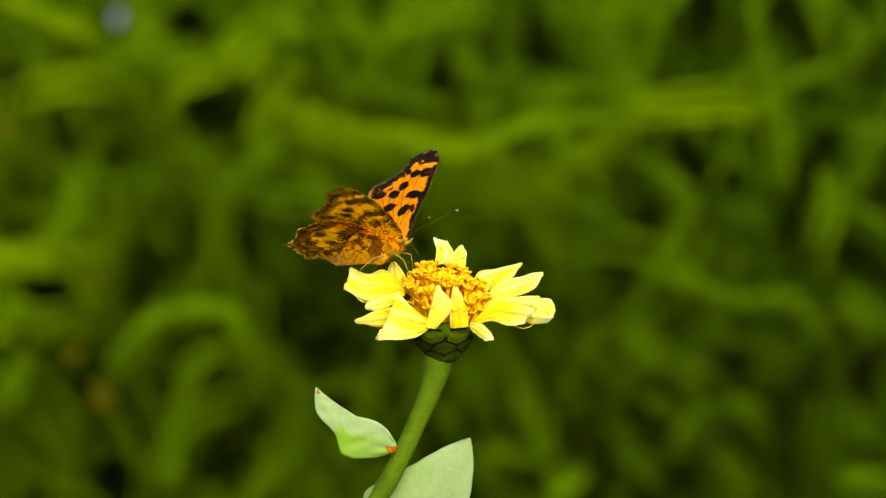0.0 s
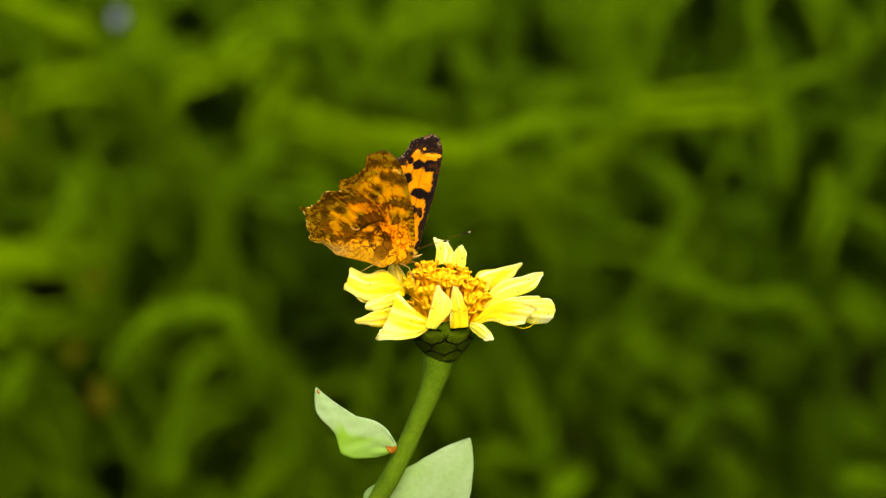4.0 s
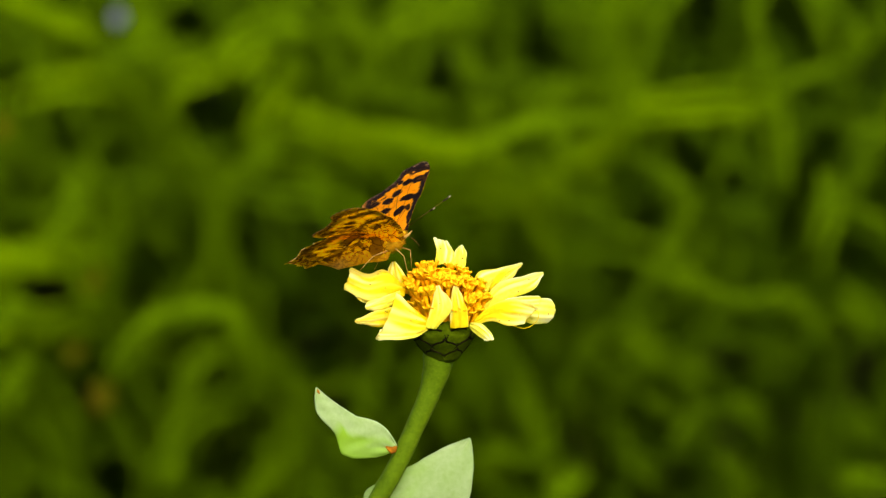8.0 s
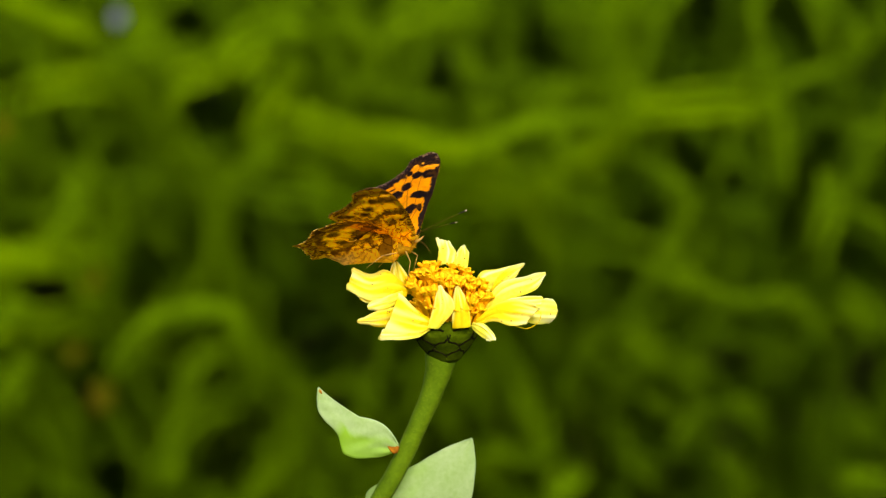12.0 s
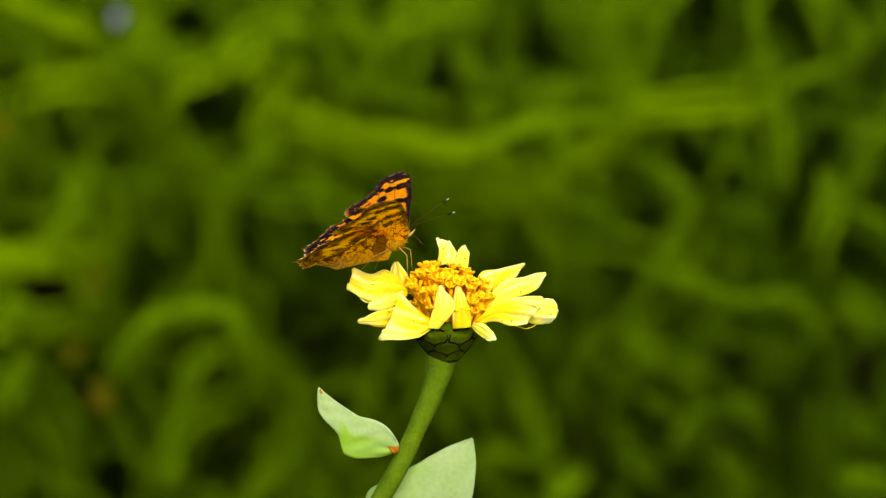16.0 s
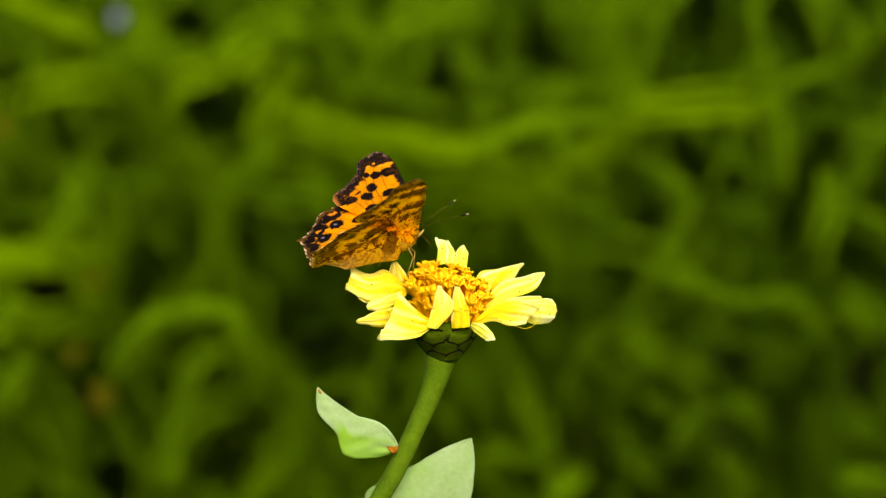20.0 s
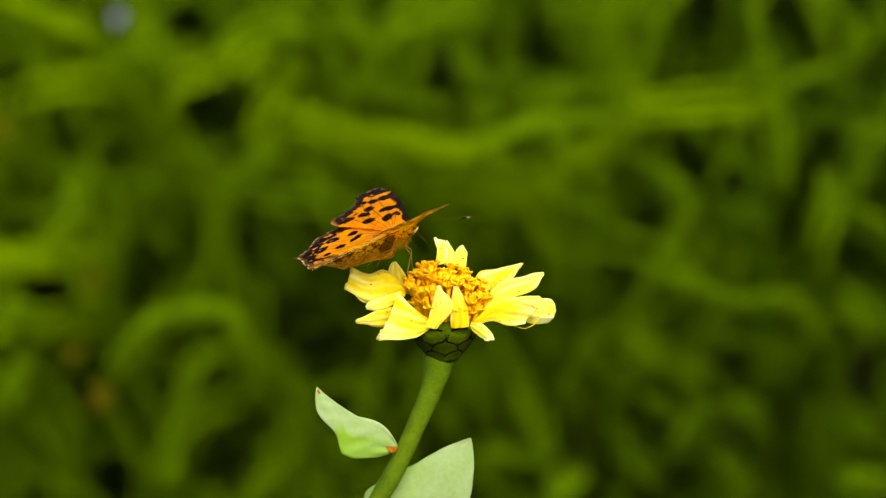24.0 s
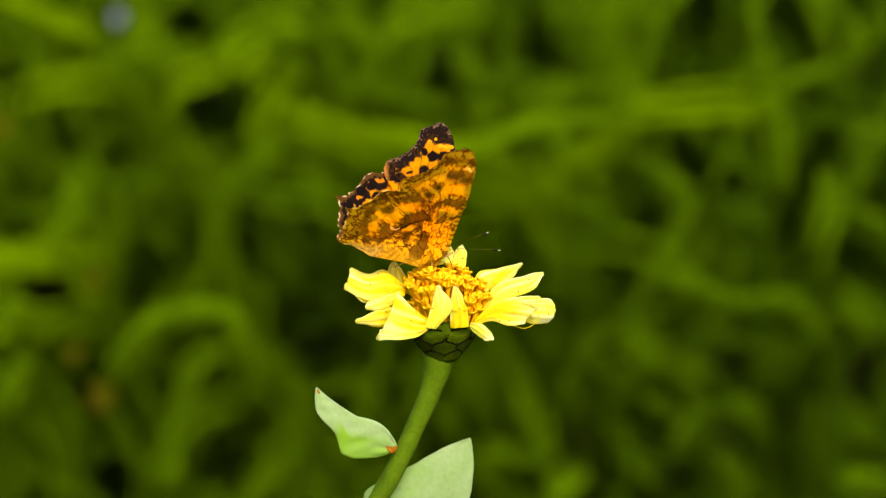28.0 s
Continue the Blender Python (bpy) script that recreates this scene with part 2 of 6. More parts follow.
def blade(clump, points, width, material):
    """A sheaf of three or four narrow arching leaves that come up on thin stalks from the clump's foot."""
    base = clump.matrix_basis.translation
    for k in range(4):
        off = (k - 1.5) / 3 * width
        shift = Vector((BUNDLE.uniform(-0.15, 0.15) * width, BUNDLE.uniform(-0.03, 0.03), BUNDLE.uniform(-0.15, 0.15) * width))
        pts = []
        for i, p in enumerate(points):
            d = Vector(points[min(i + 1, len(points) - 1)]) - Vector(points[max(i - 1, 0)])
            n = Vector((-d.z, 0, d.x)).normalized()
            pts.append(Vector(p) - base + n * off * BUNDLE.uniform(0.6, 1.4) + shift)
        first, last = pts[0] - pts[1], pts[-1] - pts[-2]
        head, tail = pts[0] + first * BUNDLE.uniform(0.2, 0.9), pts[-1] + last * BUNDLE.uniform(0.2, 0.9)
        head.z, tail.z = head.z - 0.15 * first.length, tail.z - 0.15 * last.length
        pts = [head] * (not in_gap(head + base, 1.2)) + pts + [tail] * (not in_gap(tail + base, 1.2))
        path = spline(pts, 20)
        bm = bmesh.new()
        strip(bm, path, width * BUNDLE.uniform(0.26, 0.42), 0.0008, 0, 0.45)
        low = path[0] if path[0].z < path[-1].z else path[-1]
        foot = Vector((low.x * 0.3, 0.05, 0.0))
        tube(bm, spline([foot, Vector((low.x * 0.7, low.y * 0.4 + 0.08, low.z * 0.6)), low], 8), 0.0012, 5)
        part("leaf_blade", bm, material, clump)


# each blade's green is picked for how lit that spot of the bed is
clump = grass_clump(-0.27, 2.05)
blade(clump, [(-0.298, 1.725, 0.494), (-0.276, 1.735, 0.480), (-0.257, 1.745, 0.471)], 0.0172, BLADE_LIT)
blade(clump, [(-0.294, 1.748, 0.431), (-0.271, 1.758, 0.433), (-0.252, 1.768, 0.434), (-0.231, 1.778, 0.427)], 0.0160, BLADE_LIT)
blade(clump, [(-0.294, 1.643, 0.434), (-0.282, 1.653, 0.417), (-0.286, 1.663, 0.393)], 0.0112, BLADE_SHADED)
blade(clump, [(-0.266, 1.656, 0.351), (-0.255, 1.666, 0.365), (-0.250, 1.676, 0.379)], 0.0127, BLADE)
blade(clump, [(-0.322, 1.783, 0.292), (-0.302, 1.793, 0.303), (-0.278, 1.803, 0.317)], 0.0164, BLADE_LIT)
blade(clump, [(-0.316, 1.774, 0.237), (-0.299, 1.784, 0.242), (-0.277, 1.794, 0.234)], 0.0164, BLADE_LIT)
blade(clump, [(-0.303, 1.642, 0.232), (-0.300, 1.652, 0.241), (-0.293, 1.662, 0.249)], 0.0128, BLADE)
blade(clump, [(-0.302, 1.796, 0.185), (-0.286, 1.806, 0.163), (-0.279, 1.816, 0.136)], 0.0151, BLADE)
blade(clump, [(-0.244, 1.793, 0.252), (-0.236, 1.803, 0.232), (-0.234, 1.813, 0.213)], 0.0135, BLADE_SHADED)
blade(clump, [(-0.251, 1.660, 0.199), (-0.249, 1.670, 0.186), (-0.245, 1.680, 0.173)], 0.0115, BLADE_SHADED)
blade(clump, [(-0.284, 1.633, 0.174), (-0.277, 1.643, 0.167), (-0.267, 1.653, 0.160)], 0.0128, BLADE_SHADED)
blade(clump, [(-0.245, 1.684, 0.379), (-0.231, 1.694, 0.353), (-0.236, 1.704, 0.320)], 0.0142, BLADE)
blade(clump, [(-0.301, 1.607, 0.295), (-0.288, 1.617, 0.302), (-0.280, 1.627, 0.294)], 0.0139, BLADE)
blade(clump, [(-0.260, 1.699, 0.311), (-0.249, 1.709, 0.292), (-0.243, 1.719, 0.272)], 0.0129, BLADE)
blade(clump, [(-0.295, 1.626, 0.316), (-0.299, 1.636, 0.306), (-0.306, 1.646, 0.295)], 0.0140, BLADE_LIT)
blade(clump, [(-0.310, 1.691, 0.319), (-0.284, 1.701, 0.311), (-0.257, 1.711, 0.312)], 0.0158, BLADE_LIT)
blade(clump, [(-0.325, 1.800, 0.245), (-0.298, 1.810, 0.241), (-0.269, 1.820, 0.245)], 0.0166, BLADE_LIT)
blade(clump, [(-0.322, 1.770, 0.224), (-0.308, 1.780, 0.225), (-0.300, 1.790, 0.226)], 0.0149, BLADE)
clump = grass_clump(-0.17, 2.05)
blade(clump, [(-0.189, 1.759, 0.429), (-0.167, 1.769, 0.436), (-0.141, 1.779, 0.445)], 0.0131, BLADE_LIT)
blade(clump, [(-0.238, 1.788, 0.425), (-0.223, 1.798, 0.402), (-0.203, 1.808, 0.379), (-0.180, 1.818, 0.362), (-0.151, 1.828, 0.350)], 0.0147, BLADE)
blade(clump, [(-0.147, 1.748, 0.366), (-0.131, 1.758, 0.375), (-0.123, 1.768, 0.391)], 0.0131, BLADE)
blade(clump, [(-0.105, 1.784, 0.436), (-0.118, 1.794, 0.411), (-0.135, 1.804, 0.392)], 0.0147, BLADE_LIT)
blade(clump, [(-0.145, 1.606, 0.476), (-0.126, 1.616, 0.489), (-0.100, 1.626, 0.496)], 0.0136, BLADE)
blade(clump, [(-0.223, 1.693, 0.459), (-0.202, 1.703, 0.463), (-0.179, 1.713, 0.463)], 0.0128, BLADE)
blade(clump, [(-0.221, 1.789, 0.462), (-0.213, 1.799, 0.467), (-0.208, 1.809, 0.473)], 0.0147, BLADE)
blade(clump, [(-0.154, 1.753, 0.361), (-0.159, 1.763, 0.326), (-0.156, 1.773, 0.290), (-0.150, 1.783, 0.256)], 0.0131, BLADE)
blade(clump, [(-0.237, 1.759, 0.356), (-0.213, 1.769, 0.346), (-0.198, 1.779, 0.323)], 0.0132, BLADE_SHADED)
blade(clump, [(-0.117, 1.628, 0.355), (-0.113, 1.638, 0.341), (-0.110, 1.648, 0.327)], 0.0111, BLADE_SHADED)
blade(clump, [(-0.216, 1.625, 0.266), (-0.200, 1.635, 0.282), (-0.173, 1.645, 0.291)], 0.0140, BLADE)
blade(clump, [(-0.170, 1.600, 0.302), (-0.148, 1.610, 0.301), (-0.136, 1.620, 0.278), (-0.133, 1.630, 0.257)], 0.0138, BLADE)
blade(clump, [(-0.192, 1.774, 0.195), (-0.180, 1.784, 0.216), (-0.167, 1.794, 0.228)], 0.0119, BLADE)
blade(clump, [(-0.193, 1.658, 0.185), (-0.183, 1.668, 0.203), (-0.165, 1.678, 0.216), (-0.143, 1.688, 0.220)], 0.0143, BLADE)
blade(clump, [(-0.135, 1.792, 0.227), (-0.118, 1.802, 0.207), (-0.106, 1.812, 0.183), (-0.110, 1.822, 0.156)], 0.0120, BLADE)
blade(clump, [(-0.124, 1.708, 0.190), (-0.119, 1.718, 0.166), (-0.136, 1.728, 0.141)], 0.0145, BLADE)
blade(clump, [(-0.185, 1.736, 0.155), (-0.191, 1.746, 0.140), (-0.192, 1.756, 0.125)], 0.0133, BLADE_SHADED)
blade(clump, [(-0.123, 1.681, 0.358), (-0.110, 1.691, 0.333), (-0.109, 1.701, 0.311)], 0.0142, BLADE_SHADED)
blade(clump, [(-0.207, 1.611, 0.398), (-0.194, 1.621, 0.390), (-0.186, 1.631, 0.382)], 0.0124, BLADE_SHADED)
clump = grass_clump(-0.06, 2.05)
blade(clump, [(-0.097, 1.780, 0.406), (-0.067, 1.790, 0.393), (-0.034, 1.800, 0.387)], 0.0147, BLADE_LIT)
blade(clump, [(-0.032, 1.623, 0.421), (-0.005, 1.633, 0.410), (0.029, 1.643, 0.405)], 0.0138, BLADE_LIT)
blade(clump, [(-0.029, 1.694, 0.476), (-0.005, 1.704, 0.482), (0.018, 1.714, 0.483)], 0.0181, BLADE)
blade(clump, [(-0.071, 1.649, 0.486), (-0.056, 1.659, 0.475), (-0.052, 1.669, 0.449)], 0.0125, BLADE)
blade(clump, [(-0.088, 1.709, 0.455), (-0.084, 1.719, 0.440), (-0.081, 1.729, 0.425)], 0.0114, BLADE_SHADED)
blade(clump, [(-0.054, 1.603, 0.457), (-0.032, 1.613, 0.444), (-0.009, 1.623, 0.442)], 0.0123, BLADE_SHADED)
blade(clump, [(-0.132, 1.632, 0.382), (-0.110, 1.642, 0.374), (-0.087, 1.652, 0.372)], 0.0125, BLADE_SHADED)
blade(clump, [(-0.102, 1.788, 0.131), (-0.086, 1.798, 0.124), (-0.073, 1.808, 0.116)], 0.0136, BLADE_SHADED)
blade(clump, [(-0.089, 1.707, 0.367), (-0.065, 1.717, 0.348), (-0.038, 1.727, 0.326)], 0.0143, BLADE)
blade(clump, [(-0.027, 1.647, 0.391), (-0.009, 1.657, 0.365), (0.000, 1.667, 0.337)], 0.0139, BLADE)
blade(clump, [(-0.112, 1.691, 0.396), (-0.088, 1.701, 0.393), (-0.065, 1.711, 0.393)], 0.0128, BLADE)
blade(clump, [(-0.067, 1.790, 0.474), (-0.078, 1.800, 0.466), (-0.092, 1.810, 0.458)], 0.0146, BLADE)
blade(clump, [(-0.065, 1.687, 0.241), (-0.060, 1.697, 0.224), (-0.050, 1.707, 0.207)], 0.0143, BLADE_SHADED)
blade(clump, [(-0.092, 1.769, 0.173), (-0.078, 1.779, 0.155), (-0.060, 1.789, 0.137)], 0.0149, BLADE_SHADED)
blade(clump, [(-0.087, 1.675, 0.419), (-0.056, 1.685, 0.403), (-0.037, 1.695, 0.383)], 0.0141, BLADE_LIT)
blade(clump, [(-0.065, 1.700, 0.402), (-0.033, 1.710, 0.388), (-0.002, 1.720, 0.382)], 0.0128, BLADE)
clump = grass_clump(0.06, 2.05)
blade(clump, [(0.029, 1.613, 0.414), (0.056, 1.623, 0.425), (0.087, 1.633, 0.427), (0.116, 1.643, 0.425)], 0.0123, BLADE)
blade(clump, [(0.042, 1.750, 0.482), (0.049, 1.760, 0.466), (0.052, 1.770, 0.450)], 0.0115, BLADE_SHADED)
blade(clump, [(0.012, 1.604, 0.461), (0.031, 1.614, 0.454), (0.057, 1.624, 0.462)], 0.0136, BLADE_SHADED)
blade(clump, [(0.057, 1.758, 0.354), (0.063, 1.768, 0.333), (0.073, 1.778, 0.313)], 0.0160, BLADE_LIT)
blade(clump, [(0.006, 1.673, 0.381), (0.030, 1.683, 0.375), (0.048, 1.693, 0.367)], 0.0141, BLADE_LIT)
blade(clump, [(0.059, 1.705, 0.220), (0.067, 1.715, 0.192), (0.072, 1.725, 0.166)], 0.0130, BLADE)
blade(clump, [(0.046, 1.755, 0.162), (0.064, 1.765, 0.152), (0.083, 1.775, 0.162)], 0.0148, BLADE)
blade(clump, [(0.082, 1.622, 0.165), (0.092, 1.632, 0.169), (0.099, 1.642, 0.173)], 0.0141, BLADE)
blade(clump, [(0.032, 1.784, 0.222), (0.027, 1.794, 0.205), (0.023, 1.804, 0.187)], 0.0149, BLADE_SHADED)
blade(clump, [(0.083, 1.630, 0.323), (0.095, 1.640, 0.309), (0.104, 1.650, 0.295)], 0.0125, BLADE_SHADED)
blade(clump, [(0.098, 1.610, 0.367), (0.109, 1.620, 0.361), (0.114, 1.630, 0.355)], 0.0124, BLADE_SHADED)
blade(clump, [(0.030, 1.719, 0.358), (0.031, 1.729, 0.341), (0.027, 1.739, 0.323)], 0.0144, BLADE_LIT)
blade(clump, [(0.112, 1.758, 0.302), (0.100, 1.768, 0.306), (0.093, 1.778, 0.310)], 0.0147, BLADE)
blade(clump, [(0.033, 1.691, 0.252), (0.046, 1.701, 0.225), (0.059, 1.711, 0.196)], 0.0143, BLADE_SHADED)
blade(clump, [(0.014, 1.698, 0.242), (0.022, 1.708, 0.223), (0.027, 1.718, 0.203)], 0.0130, BLADE)
blade(clump, [(0.085, 1.681, 0.376), (0.095, 1.691, 0.368), (0.109, 1.701, 0.360)], 0.0141, BLADE)
blade(clump, [(0.007, 1.798, 0.388), (0.027, 1.808, 0.359), (0.040, 1.818, 0.321)], 0.0162, BLADE)
blade(clump, [(0.019, 1.792, 0.149), (0.040, 1.802, 0.129), (0.062, 1.812, 0.108)], 0.0165, BLADE)
blade(clump, [(0.041, 1.725, 0.174), (0.062, 1.735, 0.165), (0.082, 1.745, 0.177)], 0.0105, BLADE)
blade(clump, [(0.004, 1.668, 0.363), (0.024, 1.678, 0.356), (0.042, 1.688, 0.362)], 0.0127, BLADE_LIT)
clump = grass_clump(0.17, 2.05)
blade(clump, [(0.202, 1.660, 0.432), (0.170, 1.670, 0.427), (0.139, 1.680, 0.423)], 0.0140, BLADE_LIT)
blade(clump, [(0.141, 1.721, 0.416), (0.124, 1.731, 0.398), (0.103, 1.741, 0.377), (0.073, 1.751, 0.357)], 0.0143, BLADE_LIT)
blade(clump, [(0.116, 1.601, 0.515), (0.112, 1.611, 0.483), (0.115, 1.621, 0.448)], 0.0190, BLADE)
blade(clump, [(0.135, 1.736, 0.480), (0.143, 1.746, 0.469), (0.153, 1.756, 0.457)], 0.0143, BLADE_SHADED)
blade(clump, [(0.212, 1.764, 0.476), (0.211, 1.774, 0.460), (0.209, 1.784, 0.444)], 0.0131, BLADE_SHADED)
blade(clump, [(0.188, 1.716, 0.346), (0.189, 1.726, 0.332), (0.197, 1.736, 0.318)], 0.0130, BLADE_SHADED)
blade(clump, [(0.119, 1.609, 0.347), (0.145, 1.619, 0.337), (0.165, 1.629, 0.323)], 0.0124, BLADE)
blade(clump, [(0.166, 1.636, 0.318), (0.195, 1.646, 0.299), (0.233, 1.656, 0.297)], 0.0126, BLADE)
blade(clump, [(0.130, 1.786, 0.256), (0.152, 1.796, 0.238), (0.169, 1.806, 0.215), (0.187, 1.816, 0.190)], 0.0134, BLADE_SHADED)
blade(clump, [(0.172, 1.788, 0.152), (0.179, 1.798, 0.168), (0.195, 1.808, 0.178), (0.222, 1.818, 0.176)], 0.0135, BLADE_SHADED)
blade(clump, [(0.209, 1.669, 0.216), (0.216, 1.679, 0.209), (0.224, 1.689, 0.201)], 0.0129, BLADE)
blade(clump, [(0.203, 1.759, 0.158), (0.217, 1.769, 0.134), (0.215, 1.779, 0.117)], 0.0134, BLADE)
blade(clump, [(0.123, 1.662, 0.186), (0.135, 1.672, 0.174), (0.148, 1.682, 0.163)], 0.0129, BLADE_SHADED)
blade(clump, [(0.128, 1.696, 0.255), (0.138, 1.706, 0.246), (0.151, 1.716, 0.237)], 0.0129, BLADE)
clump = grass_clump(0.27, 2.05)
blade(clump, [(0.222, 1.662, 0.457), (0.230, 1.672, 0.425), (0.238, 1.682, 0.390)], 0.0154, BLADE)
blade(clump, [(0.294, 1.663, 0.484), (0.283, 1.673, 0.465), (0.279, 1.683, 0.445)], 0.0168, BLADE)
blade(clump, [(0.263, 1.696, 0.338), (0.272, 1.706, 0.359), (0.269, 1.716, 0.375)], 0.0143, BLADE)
blade(clump, [(0.283, 1.741, 0.394), (0.296, 1.751, 0.394), (0.314, 1.761, 0.393)], 0.0189, BLADE_SHADED)
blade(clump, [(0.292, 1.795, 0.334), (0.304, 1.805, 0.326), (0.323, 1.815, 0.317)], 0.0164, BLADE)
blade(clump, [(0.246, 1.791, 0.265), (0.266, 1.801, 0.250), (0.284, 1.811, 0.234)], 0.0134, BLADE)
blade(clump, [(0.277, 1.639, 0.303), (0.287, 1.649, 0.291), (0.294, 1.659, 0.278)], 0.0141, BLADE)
blade(clump, [(0.238, 1.772, 0.138), (0.238, 1.782, 0.126), (0.245, 1.792, 0.114)], 0.0120, BLADE_SHADED)
blade(clump, [(0.297, 1.789, 0.187), (0.305, 1.799, 0.173), (0.319, 1.809, 0.160)], 0.0136, BLADE_SHADED)
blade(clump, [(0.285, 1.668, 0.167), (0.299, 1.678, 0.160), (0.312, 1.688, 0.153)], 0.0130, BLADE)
blade(clump, [(0.272, 1.785, 0.168), (0.278, 1.795, 0.156), (0.284, 1.805, 0.143)], 0.0120, BLADE_SHADED)
blade(clump, [(0.279, 1.635, 0.274), (0.273, 1.645, 0.258), (0.273, 1.655, 0.243)], 0.0127, BLADE_SHADED)
blade(clump, [(0.223, 1.799, 0.225), (0.238, 1.809, 0.218), (0.258, 1.819, 0.211)], 0.0135, BLADE_SHADED)

# pale bluish bloom and a few dry leaves between the blades
def small_leaf(name, centre, size, material, label, category, tilt):
    bm = bmesh.new()
    c = Vector(centre)
    ax = Vector((math.cos(tilt), 0.2, math.sin(tilt)))
    strip(bm, [ax * size * (k / 8 - 0.5) + Vector((0, 0, -0.1 * size * (k / 4 - 1) ** 2)) for k in range(9)], size * 0.8, 0.0006, 0, 0.45)
    tube(bm, spline([(0, 0.32, -c.z), (0.0, 0.30, -c.z * 0.5), (0, 0, -0.002)], 8), 0.001, 5, 1)
    ob = part(name, bm, [material, UNDERGROWTH])
    ob.matrix_basis = Matrix.Translation(c)
    return tagged(ob, label, category)


small_leaf("bloom", (-0.225, 1.700, 0.488), 0.014, PALE_BLUE, "small pale blue bloom on a thin stalk", "flower", 1.3)
small_leaf("dry_leaf", (-0.310, 1.720, 0.407), 0.016, DRY, "yellow-brown dry leaf among the green blades", "leaf", 1.4)
small_leaf("dry_leaf", (-0.248, 1.720, 0.299), 0.018, DRY, "yellow-brown dry leaf among the green blades", "leaf", 1.2)
small_leaf("dry_leaf", (-0.244, 1.720, 0.212), 0.022, DRY, "yellow-brown dry leaf among the green blades", "leaf", 1.4)
small_leaf("dry_leaf", (-0.263, 1.720, 0.243), 0.014, DRY, "yellow-brown dry leaf among the green blades", "leaf", 0.6)

def undergrowth():
    """Dense mixed blades and small leaves behind the clumps."""
    rnd = random.Random(4)
    bm = bmesh.new()
    made = 0
    while made < 760:
        x, z = rnd.uniform(-0.55, 0.55), rnd.uniform(-0.02, 0.50)
        y = rnd.uniform(1.95, 2.35)
        zz = z - (y - 2.0) * 0.22
        a = rnd.gauss(1.57, 0.7)
        ln, w = rnd.uniform(0.04, 0.11), rnd.uniform(0.008, 0.02)
        d = Vector((math.cos(a), rnd.uniform(-0.3, 0.3), math.sin(a)))
        bend = Vector((rnd.uniform(-1, 1), 0, -0.4)) * ln * 0.25
        c = Vector((x, y, max(zz, 0.02)))
        path = [c + d * ln * (k / 6 - 0.5) + bend * (k / 3 - 1) ** 2 for k in range(7)]
        if any(in_gap(q, 1.0) for q in path):
            continue
        made += 1
        strip(bm, path, w, 0.0006)
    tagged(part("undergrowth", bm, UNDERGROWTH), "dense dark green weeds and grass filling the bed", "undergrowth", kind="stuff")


undergrowth()


def weeds():
    """Thin weeds in front of the undergrowth, thicker towards the tall end of the bed."""
    rnd = random.Random(21)
    bm, made = bmesh.new(), 0
    while made < 420:
        x, z, y = rnd.uniform(-0.42, 0.42), rnd.uniform(0.02, 0.50), rnd.uniform(1.84, 2.0)
        if rnd.random() > 0.38 + 0.9 * (z - 0.2) - 1.3 * x:
            continue
        a = rnd.gauss(1.57, 0.6)
        ln, w = rnd.uniform(0.07, 0.18), rnd.uniform(0.005, 0.011)
        d = Vector((math.cos(a), rnd.uniform(-0.2, 0.2), math.sin(a)))
        bend = Vector((rnd.choice((-1, 1)) * rnd.uniform(0.4, 1), 0, -0.5)) * ln * 0.3
        path = [Vector((x, y, z)) + d * ln * (k / 8 - 0.5) + bend * (k / 4 - 1) ** 2 for k in range(9)]
        if any(in_gap(p, 1.05) for p in path):
            continue
        made += 1
        strip(bm, path, w, 0.0006)
    tagged(part("weeds", bm, WEED), "thin green weeds and grass stalks in the bed", "weeds", kind="stuff")


weeds()


def hedge():
    """A deep mass of leafy shoots that closes the bed at the back."""
    rnd = random.Random(9)
    vs, fs = [], []
    for k in range(24000):
        x, y = rnd.uniform(-1.6, 1.6), rnd.uniform(2.45, 4.0)
        ragged = 0.30 * noise.noise((x * 1.7, y * 1.7, 2)) + 0.14 * noise.noise((x * 5, y * 5, 0))
        side = min(1.0, (1.6 - abs(x)) / 0.5, (4.0 - y) / 0.4 + 0.3)
        z = rnd.uniform(0.0, max(0.08, (0.66 + ragged) * side ** 0.5))
        if y < 3.1 and in_gap((x, y, z), 0.95):
            continue
        q = Euler((rnd.uniform(-1.2, 0.6), rnd.uniform(-1.2, 1.2), rnd.uniform(0, 6.28))).to_matrix()
        s, w = rnd.uniform(0.02, 0.045), rnd.uniform(0.35, 0.5)
        n = len(vs)
        for p in ((-1, 0, 0), (-0.2, w, 0.12), (1, 0, -0.1), (-0.2, -w, 0.12)):
            vs.append(Vector((x, y, z)) + q @ (Vector(p) * s))
        fs += [(n, n + 1, n + 2), (n, n + 2, n + 3)]
    me = bpy.data.meshes.new("hedge")
    me.from_pydata(vs, [], fs)
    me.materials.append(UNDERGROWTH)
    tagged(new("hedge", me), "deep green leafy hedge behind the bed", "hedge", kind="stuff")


hedge()


# ---- the flower plant ----
FOOT = Vector((-0.030, 0.0, 0.0))
HEAD = Vector((0.0, 0.0, 0.683)) - FOOT
plant = tagged(empty("zinnia", pose(*FOOT)), "tall green stem with one open yellow zinnia flower", "flower")


def at_head(p):
    return HEAD + Vector(p) * MM


